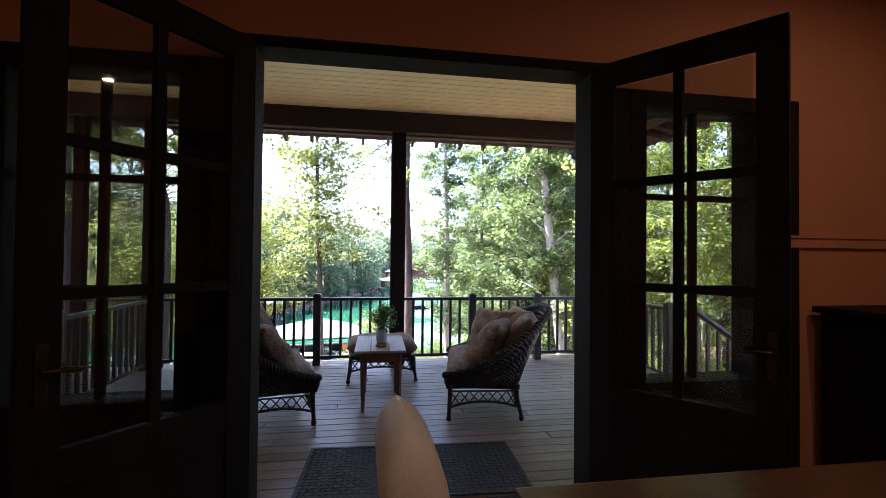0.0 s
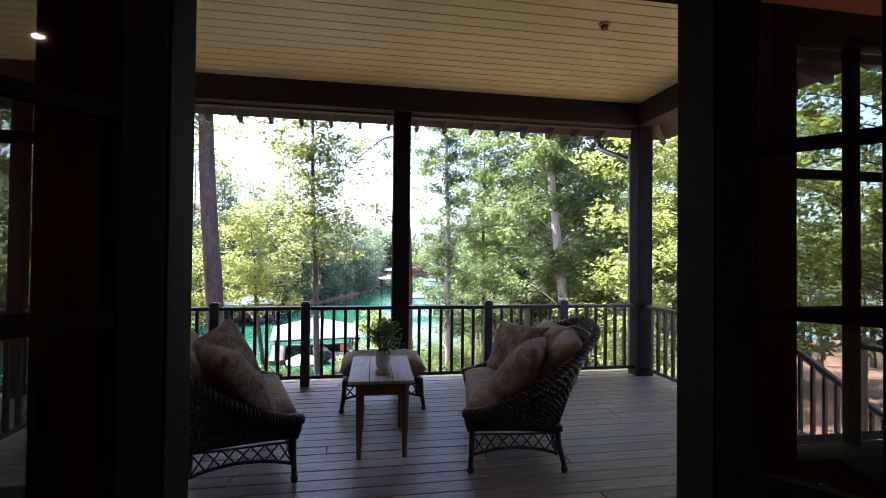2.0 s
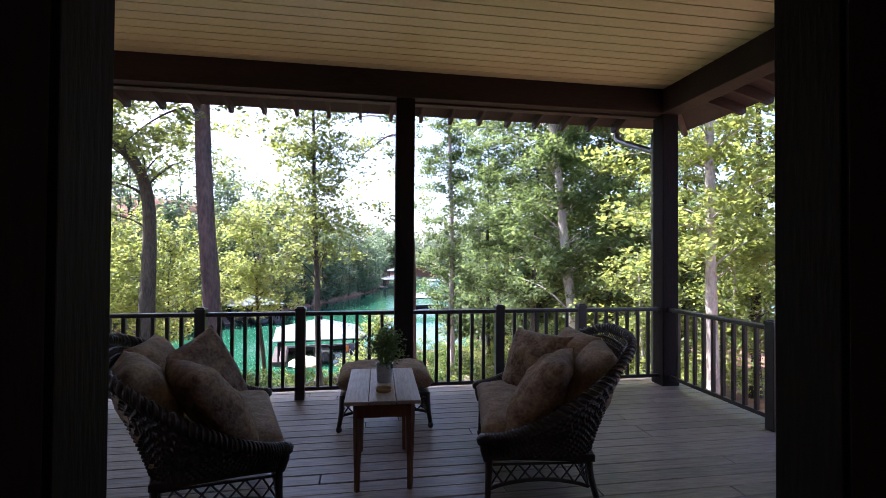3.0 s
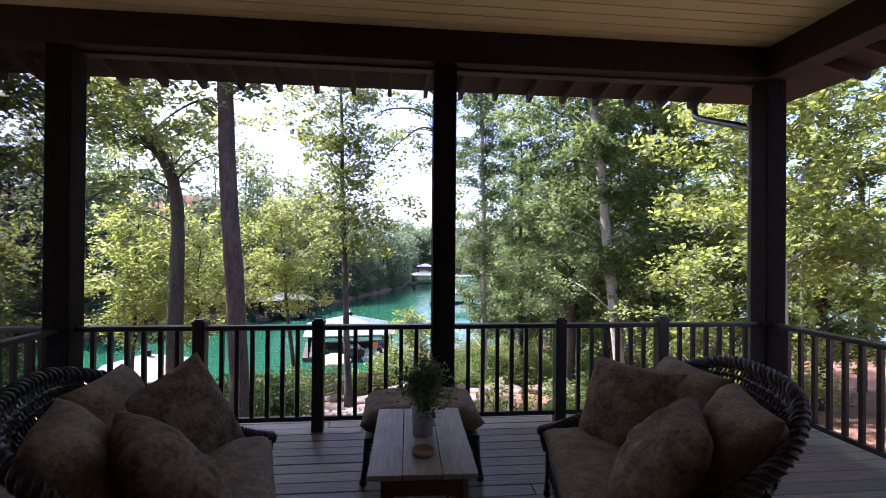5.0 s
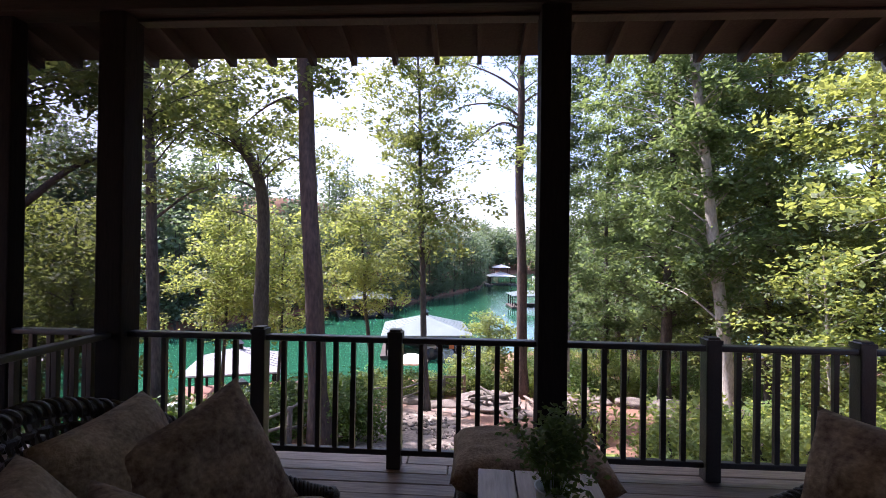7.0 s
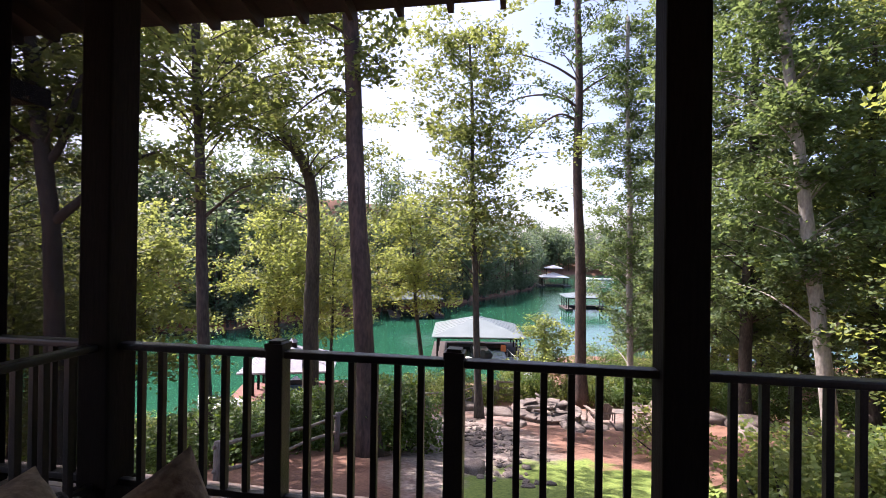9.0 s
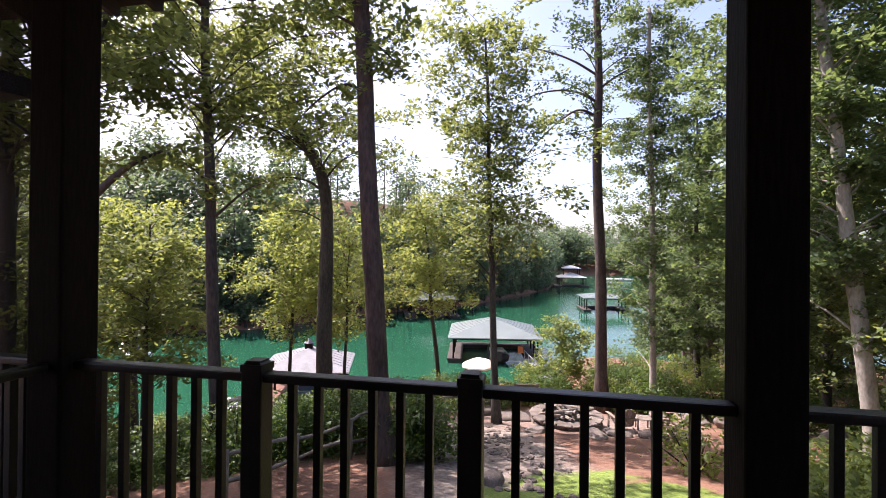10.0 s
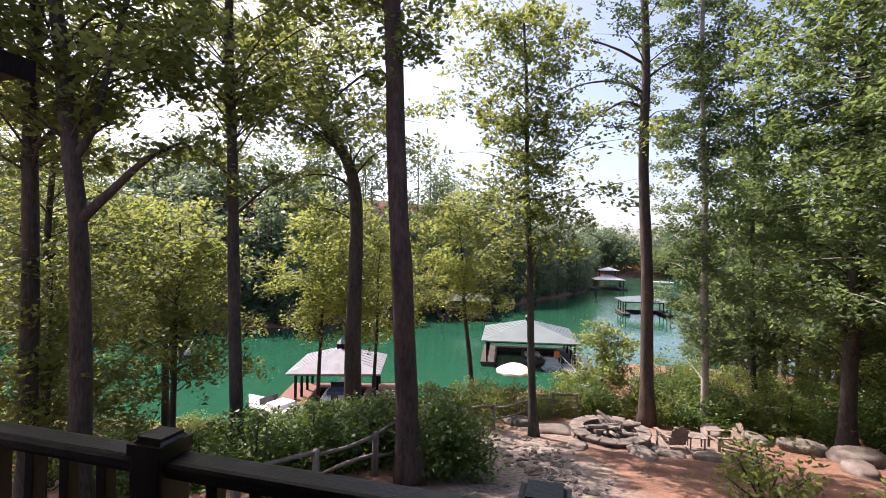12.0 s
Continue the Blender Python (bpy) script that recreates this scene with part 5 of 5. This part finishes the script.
tagged(part("ottoman_cushion", pillow(0.84, 0.60, 0.22, 31, 5, 24, 0.012, 0.02), M_CUSHION, None, smooth=True, m=pose(0.22, 5.92, 0.405)), "tan damask cushion on the wicker ottoman", "cushion")

# plank table
ptable = thing("plank_table", pose(0.165, 4.95, 0, 0, 0, -1.5), "narrow table with bleached plank top and brown legs", "table")
x = -0.245
for wdt in (0.155, 0.175, 0.16):
    part("plank", box(x + 0.002, -0.43, 0.572, x + wdt - 0.002, 0.43, 0.597, 0.004), M_PLANKTOP, ptable, "bleached grey plank")
    x += wdt
for y0, y1 in ((-0.375, -0.353), (0.275, 0.297)):
    part("apron", box(-0.155, y0, 0.475, 0.175, y1, 0.571, 0.003), M_LEGWOOD, ptable)
for x0, x1 in ((-0.175, -0.155), (0.175, 0.195)):
    part("apron", box(x0, -0.35, 0.475, x1, 0.27, 0.571, 0.003), M_LEGWOOD, ptable)
for x in (-0.16, 0.18):
    for y in (-0.35, 0.27):
        bm = bmesh.new()
        tube(bm, [(x, y, 0.571), (x, y, 0.45), (x, y, 0.0)], [0.028, 0.028, 0.017], 4)
        part("leg", bm, M_LEGWOOD, ptable)
dish = tagged(part("wooden_dish", lathe([(0.035, 0.0), (0.05, 0.006), (0.056, 0.028), (0.052, 0.028), (0.045, 0.012), (0.01, 0.010)], 24), M_DISH, None, smooth=True, m=pose(0.165, 4.72, 0.597)), "small round turned wood dish on the table", "dish")
vase = thing("flower_pot", pose(0.18, 4.98, 0.597), "galvanised metal pot with a small leafy plant", "potted plant")
part("pot", lathe([(0.05, 0.0), (0.053, 0.004), (0.062, 0.128), (0.066, 0.134), (0.063, 0.138), (0.058, 0.134), (0.05, 0.11), (0.02, 0.105)], 24), M_ZINC, vase, "galvanised metal pot", smooth=True)
rng = np.random.default_rng(77)
bm, tips = bmesh.new(), []
for k in range(30):
    a, e = rng.uniform(0, 6.283), rng.uniform(0.1, 1.0)
    tip = Vector((math.cos(a) * 0.14 * e, math.sin(a) * 0.14 * e, 0.16 + 0.16 * rng.random() + 0.06 * (1 - e)))
    tube(bm, smooth_line([(math.cos(a) * 0.02, math.sin(a) * 0.02, 0.10), tip * 0.6 + Vector((0, 0, 0.06)), tip], 3), 0.0022, 4)
    tips.append(tip)
part("stem", bm, M_BUSH, vase)
pts = np.concatenate([np.array(t) + rng.normal(size=(60, 3)) * np.array((0.030, 0.030, 0.028)) for t in tips])
me = leaf_mesh("leaves", pts, rng.uniform(0.016, 0.034, len(pts)), rng, slim=0.6)
me.materials.append(M_LEAF_DARK)
f = new("leaves", me)
f.parent = vase


# ---- boathouses on the lake ----
def boathouse(name, label, x, y, turn, w, d, eave, rise, roof_mat, ridge=0.25, deck_out=0.6, cupola=True, upper=False, deck_mat=M_DOCKDARK):
    """A floating dock with posts and a hipped roof; w along its own x, d along y."""
    b = thing(name, pose(x, y, WATER_Z, 0, 0, turn), label, "boathouse", "boathouses")
    hw, hd = w / 2, d / 2
    for x0, x1, y0, y1 in ((-hw - deck_out, -hw + 1.1, -hd, hd), (hw - 1.1, hw + deck_out, -hd, hd), (-hw + 1.1, hw - 1.1, hd - 1.4, hd)):
        part("dock_deck", box(x0, y0, 0.25, x1, y1, 0.5, 0.02), deck_mat, b)
        part("float", box(x0 + 0.1, y0 + 0.1, -0.3, x1 - 0.1, y1 - 0.1, 0.25), M_SHADOWBOX, b)
    n = 4
    for i in range(n):
        for sx in (-1, 1):
            px, py = sx * (hw - 0.12), -hd + 0.2 + (d - 0.4) * i / (n - 1)
            part("post", box(px - 0.09, py - 0.09, 0.5, px + 0.09, py + 0.09, eave, 0.01), M_DARK, b)
    for sx in (-1, 1):
        part("header", box(sx * (hw - 0.12) - 0.08, -hd, eave - 0.3, sx * (hw - 0.12) + 0.08, hd, eave - 0.02), M_DARK, b)
    for sy in (-1, 1):
        part("header", box(-hw + 0.2, sy * (hd - 0.1) - 0.08, eave - 0.3, hw - 0.2, sy * (hd - 0.1) + 0.08, eave - 0.02), M_DARK, b)

    def hip(z0, ew, ed, h, rl, nm):
        bm = bmesh.new()
        c = [bm.verts.new(v) for v in ((-ew, -ed, z0), (ew, -ed, z0), (ew, ed, z0), (-ew, ed, z0), (0, -rl, z0 + h), (0, rl, z0 + h))]
        for fc in ((0, 1, 4), (1, 2, 5, 4), (2, 3, 5), (3, 0, 4, 5)):
            bm.faces.new([c[i] for i in fc])
        r = bmesh.ops.extrude_face_region(bm, geom=bm.faces[:])
        bmesh.ops.translate(bm, verts=[v for v in r["geom"] if isinstance(v, bmesh.types.BMVert)], vec=(0, 0, -0.12))
        bmesh.ops.recalc_face_normals(bm, faces=bm.faces[:])
        rf = part(nm, bm, roof_mat, b)
        for sx in (-1, 1):
            for k in range(9):
                f = (k + 0.5) / 9
                yy = -ed + 2 * ed * f
                t = min(1.0, (ed - abs(yy)) / max(0.01, ed - rl))
                part("seam", tube(bmesh.new(), [(sx * ew, yy, z0 + 0.015), (sx * ew * (1 - t), yy, z0 + h * t + 0.015)], 0.02, 4), roof_mat, rf)
        return rf

    hip(eave, hw + 0.5, hd + 0.5, rise, ridge * d, "roof")
    if cupola:
        part("cupola", box(-0.3, -0.3, eave + rise - 0.15, 0.3, 0.3, eave + rise + 0.35, 0.02), M_DARK, b)
        part("cupola_roof", lathe([(0.45, eave + rise + 0.35), (0.05, eave + rise + 0.75)], 4), roof_mat, b)
    if upper:
        for sx in (-1, 1):
            for sy in (-1, 1):
                part("post", box(sx * hw * 0.62 - 0.08, sy * hd * 0.5 - 0.08, eave + 0.3, sx * hw * 0.62 + 0.08, sy * hd * 0.5 + 0.08, eave + rise + 1.6), M_DARK, b)
        hip(eave + rise + 1.6, hw * 0.72, hd * 0.62, 1.1, 0.1, "upper_roof")
    return b


def boat(x, y, turn, label, hull, length=6.0, cover=None):
    b = thing("motor_boat", pose(x, y, WATER_Z, 0, 0, turn), label, "boat", "moored boats")
    bm = bmesh.new()
    rows = []
    for i in range(9):
        f = i / 8
        wv = 1.15 * (1 - f ** 3.2) + 0.03
        yy = -length / 2 + length * f
        sheer = 0.85 + 0.25 * f * f
        rows.append([bm.verts.new(v) for v in ((-wv, yy, sheer), (-wv * 0.86, yy, 0.3), (0, yy, -0.15), (wv * 0.86, yy, 0.3), (wv, yy, sheer), (wv * 0.8, yy, sheer + 0.06), (0, yy, sheer + 0.12), (-wv * 0.8, yy, sheer + 0.06))])
    for a, c in zip(rows, rows[1:]):
        for k in range(8):
            bm.faces.new((a[k], a[(k + 1) % 8], c[(k + 1) % 8], c[k]))
    bm.faces.new(rows[0][::-1]), bm.faces.new(rows[-1])
    part("hull", bm, hull, b, smooth=True)
    part("windshield", box(-0.8, 0.2, 0.95, 0.8, 0.28, 1.45, 0.02), M_SHADOWBOX, b)
    part("rear_bench", box(-0.8, -1.8, 0.9, 0.8, -0.4, 1.25, 0.08), cover or M_BOAT, b)
    part("engine", box(-0.25, -length / 2 - 0.35, 0.3, 0.25, -length / 2, 1.35, 0.08), M_SHADOWBOX, b)
    return b


boathouse("boathouse", "boathouse with a pale green hipped metal roof", -5.6, 61.5, 8, 9.6, 9.5, 2.9, 1.65, M_ROOF_METAL, 0.06)
boathouse("boathouse", "boathouse with a light grey roof and red dock", -19.2, 41.0, 18, 6.2, 6.0, 3.0, 1.3, M_ROOF_GREY, 0.1, 1.6, deck_mat=M_DOCKWOOD)
boathouse("boathouse", "open boathouse with green roof under shore trees", -20.5, 92.5, 20, 8.5, 8.0, 3.6, 1.3, M_ROOF_METAL, 0.3, 0.8, False)
boathouse("boathouse", "two tiered boathouse with a white roof far away", 11.4, 181.0, 4, 9.0, 9.0, 3.6, 1.6, M_ROOF_WHITE, 0.1, 1.4, False, upper=True)
boathouse("boathouse", "boathouse with a pale roof on the open water", 13.6, 111.0, 6, 8.8, 8.0, 3.0, 0.8, M_ROOF_METAL, 0.2, 0.6, False)
boat(-5.2, 60.2, 12, "dark motor boat moored under the roof", M_SHADOWBOX, 6.5)
boat(-19.1, 40.7, 20, "blue and white boat under the boathouse roof", M_BOAT, 5.5, M_BLUE)
boat(-22.2, 35.8, 75, "white boat with a light cover by the bank", M_BOAT, 5.0)
boat(-19.5, 91.5, 25, "dark boat moored in the open boathouse", M_SHADOWBOX, 6.0)
boat(35.0, 225.0, 80, "white cruiser moored far up the lake", M_BOAT, 12.0)
boat(-46.0, 50.0, 60, "white boat moored in the wooded bay", M_BOAT, 7.0, M_BLUE)
vest = tagged(part("life_vest", box(-0.3, -0.12, 0, 0.3, 0.12, 0.75, 0.08), M_ORANGE, None, m=pose(-2.2, 57.5, WATER_Z + 1.2)), "orange life vest hanging at the boathouse", "life vest")
# gangways from the bank
for a, b, label in (((-1.2, 57.5), (1.2, 50.5), "grey metal gangway to the green roofed boathouse"), ((-14.7, 39.6), (-12.6, 35.8), "grey metal gangway to the red dock")):
    va, vb = Vector((*a, WATER_Z + 0.55)), Vector((*b, ground_z(*b) + 0.2))
    g = thing("gangway", pose(0, 0, 0), label, "gangway", "gangways")
    d = (vb - va).normalized()
    side = d.cross(Vector((0, 0, 1))).normalized() * 0.6
    bm = bmesh.new()
    q = [bm.verts.new(v) for v in (va - side, va + side, vb + side, vb - side)]
    f = bm.faces.new(q)
    r = bmesh.ops.extrude_face_region(bm, geom=[f])
    bmesh.ops.translate(bm, verts=[v for v in r["geom"] if isinstance(v, bmesh.types.BMVert)], vec=(0, 0, 0.08))
    bmesh.ops.recalc_face_normals(bm, faces=bm.faces[:])
    part("walkway", bm, M_ZINC, g)
    for s in (-1, 1):
        part("handrail", tube(bmesh.new(), [va + side * s + Vector((0, 0, 1)), vb + side * s + Vector((0, 0, 1))], 0.03, 6), M_ZINC, g)
        for k in range(6):
            p = va.lerp(vb, k / 5) + side * s
            part("baluster", tube(bmesh.new(), [p, p + Vector((0, 0, 1))], 0.025, 6), M_ZINC, g)
# cream parasol by the shore path
px, py = -4.3, 37.0
pz = ground_z(px, py)
par = thing("parasol", pose(px, py, pz), "cream parasol open by the shore path", "parasol")
part("pole", tube(bmesh.new(), [(0, 0, -0.1), (0, 0, 1.9)], 0.03, 8), M_LEGWOOD, par)
bm = bmesh.new()
rings = [[bm.verts.new((r * math.cos(2 * math.pi * k / 16), r * math.sin(2 * math.pi * k / 16), z + (0.0 if k % 2 == 0 else -0.05 * r))) for k in range(16)] for r, z in ((0.05, 2.05), (0.5, 1.95), (0.95, 1.76), (1.2, 1.58), (1.2, 1.46))]
for a, b in zip(rings, rings[1:]):
    for k in range(16):
        bm.faces.new((a[k], a[(k + 1) % 16], b[(k + 1) % 16], b[k]))
bm.faces.new(rings[0])
part("canopy", bm, M_LINEN, par)


# ---- fire pit terrace ----
def stone(name, x, y, z, sx, sy, sz, turn, seed, label, parent=None, group="terrace rocks"):
    bm = bmesh.new()
    bmesh.ops.create_icosphere(bm, subdivisions=3, radius=1)
    for v in bm.verts:
        c = v.co.copy()
        k = 1 + 0.30 * noise.noise(c * 1.1 + Vector((seed * 3.1, 0, 0))) + 0.10 * noise.noise(c * 3.2 + Vector((0, seed, 0)))
        c = Vector([math.copysign(abs(q) ** 0.72, q) for q in c]) * k
        v.co = Vector((c.x * sx, c.y * sy, c.z * sz))
    ob = part(name, bm, M_STONE, parent, smooth=True, m=pose(x, y, z, 0, 0, turn))
    return tagged(ob, label, "rock", group) if parent is None else ob


FPX, FPY = 0.75, 23.4
FPZ = ground_z(FPX, FPY) - 0.08
pit = thing("fire_pit", pose(FPX, FPY, FPZ), "round fire pit ringed with stacked fieldstones", "fire pit")
rs = random.Random(3)
for course in range(4):
    n = 19
    for k in range(n):
        a = 2 * math.pi * (k + 0.5 * (course % 2) + 0.2 * rs.random()) / n
        r = 1.21 - 0.03 * course
        bm = box(-0.20, -0.17, 0, 0.20, 0.17, 0.135)
        for v in bm.verts:
            v.co += Vector((rs.uniform(-0.02, 0.02), rs.uniform(-0.03, 0.03), rs.uniform(-0.015, 0.015)))
        bmesh.ops.bevel(bm, geom=bm.edges[:], offset=0.025, segments=1, affect="EDGES")
        part("stone", bm, M_STONE, pit, m=pose(r * math.cos(a), r * math.sin(a), 0.14 * course - 0.12, rs.uniform(-4, 4), rs.uniform(-4, 4), math.degrees(a) + 90))
for k in range(15):
    a = 2 * math.pi * k / 15
    bm = box(-0.25, -0.24, 0, 0.25, 0.24, 0.07)
    for v in bm.verts:
        v.co += Vector((rs.uniform(-0.03, 0.03), rs.uniform(-0.05, 0.05), rs.uniform(-0.012, 0.012)))
    bmesh.ops.bevel(bm, geom=bm.edges[:], offset=0.02, segments=1, affect="EDGES")
    part("cap_stone", bm, M_STONE, pit, m=pose(1.13 * math.cos(a), 1.13 * math.sin(a), 0.445, 0, 0, math.degrees(a) + 90))
part("ash_bed", lathe([(0.98, 0.0), (0.95, 0.12), (0.5, 0.18), (0.05, 0.2)], 24), M_SHADOWBOX, pit)
for k in range(14):
    a = rs.uniform(0, 6.283)
    tilt = rs.uniform(3, 20)
    bm = tube(bmesh.new(), [(-0.75, 0, 0), (-0.3, 0.02, 0.01), (0.3, -0.02, 0), (0.75, 0, 0)], [0.06, 0.075, 0.07, 0.055], 8, wobble=0.3)
    ob = part("log", bm, M_LOG, None, m=pose(FPX + rs.uniform(-0.35, 0.35), FPY + rs.uniform(-0.35, 0.35), FPZ + 0.36 + 0.022 * k, 0, -tilt, math.degrees(a)))
    tagged(ob, "bleached split log heaped in the fire pit", "log", "fire pit logs")


def adirondack(x, y, turn, label):
    c = thing("adirondack_chair", pose(x, y, ground_z(x, y), 0, 0, turn), label, "chair", "fire pit chairs")
    for k in range(6):
        xx = -0.25 + 0.1 * k
        top = 1.02 - 0.09 * abs(k - 2.5) ** 1.4 * 0.5
        part("back_slat", box(xx - 0.045, -0.012, 0, xx + 0.045, 0.012, top - 0.25, 0.004), M_ADIRONDACK, c, m=pose(0, -0.28, 0.24, 20, 0, 0))
        part("seat_slat", box(-0.28, 0.36 - 0.11 * k, -0.01, 0.28, 0.455 - 0.11 * k, 0.012, 0.004), M_ADIRONDACK, c, m=pose(0, 0, 0.34 - 0.022 * k, 9, 0, 0))
    for sx in (-1, 1):
        part("arm", box(sx * 0.36 - 0.07, -0.42, 0.55, sx * 0.36 + 0.07, 0.46, 0.575, 0.008), M_ADIRONDACK, c)
        part("leg", box(sx * 0.32 - 0.02, 0.34, 0, sx * 0.32 + 0.02, 0.43, 0.55, 0.004), M_ADIRONDACK, c)
        part("leg", box(sx * 0.30 - 0.02, -0.75, 0.0, sx * 0.30 + 0.02, -0.65, 0.12, 0.004), M_ADIRONDACK, c)
        part("side_rail", tube(bmesh.new(), [(sx * 0.30, 0.40, 0.30), (sx * 0.30, -0.72, 0.06)], 0.045, 4), M_ADIRONDACK, c)
    part("back_rail", box(-0.4, -0.47, 0.50, 0.4, -0.43, 0.56, 0.004), M_ADIRONDACK, c)
    return c


adirondack(2.75, 23.2, 20, "weathered wooden slatted chair beside the fire pit")
adirondack(4.55, 23.9, 105, "weathered wooden slatted chair turned to the fire pit")
tx, ty = 3.6, 23.7
side_table = thing("side_table", pose(tx, ty, ground_z(tx, ty)), "small pale wooden side table between two chairs", "table")
for k in range(5):
    part("slat", box(-0.28, -0.28 + 0.115 * k, 0.44, 0.28, -0.18 + 0.115 * k, 0.465, 0.004), M_LOG, side_table)
for sx in (-1, 1):
    for sy in (-1, 1):
        part("leg", box(sx * 0.22 - 0.025, sy * 0.22 - 0.025, 0, sx * 0.22 + 0.025, sy * 0.22 + 0.025, 0.44, 0.004), M_LOG, side_table)

ROCKS = ((-1.2, 23.6, 0.8, 0.55, 0.22), (-2.6, 24.6, 0.7, 0.6, 0.25), (-0.4, 21.3, 0.5, 0.4, 0.14), (1.6, 21.5, 0.75, 0.45, 0.16), (2.4, 21.9, 0.6, 0.4, 0.16), (3.6, 22.1, 0.65, 0.4, 0.18), (4.7, 22.3, 0.55, 0.45, 0.18), (5.0, 27.2, 0.95, 0.5, 0.38), (6.3, 26.4, 0.8, 0.5, 0.34),
         (7.4, 25.4, 0.9, 0.6, 0.35), (8.6, 24.2, 1.0, 0.7, 0.42), (9.8, 23.2, 0.9, 0.6, 0.42), (7.8, 22.6, 0.8, 0.5, 0.25), (10.9, 21.8, 0.8, 0.6, 0.36), (-1.4, 14.6, 0.45, 0.35, 0.22), (-3.0, 26.8, 0.6, 0.5, 0.3))
for k, (x, y, sx, sy, sz) in enumerate(ROCKS):
    stone("boulder", x, y, ground_z(x, y) + sz * 0.35, sx * 0.8, sy * 0.8, sz * 0.8, k * 37, k + 1, "tan weathered boulder set in the slope")
# stepping stones of the path
path_stones = tagged(new("stone_path"), "stony path of small flat fieldstones down the slope", "path", kind="structure")
for k in range(170):
    f = rs.random()
    x = -0.4 - 1.6 * f + rs.gauss(0, 0.55)
    y = 13.8 + 8.0 * f + rs.gauss(0, 0.3)
    s = rs.uniform(0.04, 0.13)
    o = stone("stone", x, y, ground_z(x, y) + 0.02, s, s * rs.uniform(0.6, 1.0), s * 0.35, rs.uniform(0, 360), 100 + k, "", path_stones) if k < 1 else None
    if o is None:
        o = first_stone.copy()
        scene.collection.objects.link(o)
        o.matrix_basis = pose(x, y, ground_z(x, y) + 0.02, rs.uniform(-10, 10), rs.uniform(-10, 10), rs.uniform(0, 360)) @ Matrix.Diagonal((s / first_size, s / first_size * rs.uniform(0.6, 1.0), s / first_size, 1))
        o.parent = path_stones
    else:
        first_stone, first_size = o, s

# rustic log fence
fence = thing("log_fence", pose(0, 0, 0), "rustic fence of grey crooked logs on the slope", "fence", kind="structure")
FENCE = ((-5.6, 11.8), (-5.15, 13.4), (-4.75, 15.2), (-4.7, 17.6), (-4.1, 20.3), (-3.4, 23.0), (-2.4, 25.4), (-1.5, 27.6))
for k, (x, y) in enumerate(FENCE):
    z = ground_z(x, y)
    part("fence_post", tube(bmesh.new(), [(x, y, z - 0.2), (x + 0.02, y, z + 0.95)], [0.08, 0.065], 8, wobble=0.4), M_LOG, fence, smooth=True)
    if k:
        x0, y0 = FENCE[k - 1]
        zb = ground_z(x0, y0)
        for h in (0.42, 0.85):
            a, b = Vector((x0, y0, zb + h)), Vector((x, y, z + h + 0.04))
            mid = a.lerp(b, 0.5) + Vector((rs.uniform(-0.14, 0.14), 0, rs.uniform(-0.14, 0.08)))
            part("fence_rail", tube(bmesh.new(), smooth_line([a - (b - a) * 0.05, mid, b + (b - a) * 0.05], 4), 0.038, 8, wobble=0.5), M_LOG, fence, smooth=True)
gate = thing("wooden_gate", pose(-0.9, 28.6, ground_z(-0.9, 28.6), 0, 0, 8), "low dark wooden rail gate at the shore path", "gate")
for x in (-0.55, 0.55):
    part("gate_post", box(x - 0.06, -0.06, -0.2, x + 0.06, 0.06, 1.15, 0.01), M_ADIRONDACK, gate)
for z in (0.35, 0.68, 1.0):
    part("rail", box(-0.5, -0.03, z, 0.5, 0.03, z + 0.1, 0.008), M_ADIRONDACK, gate)
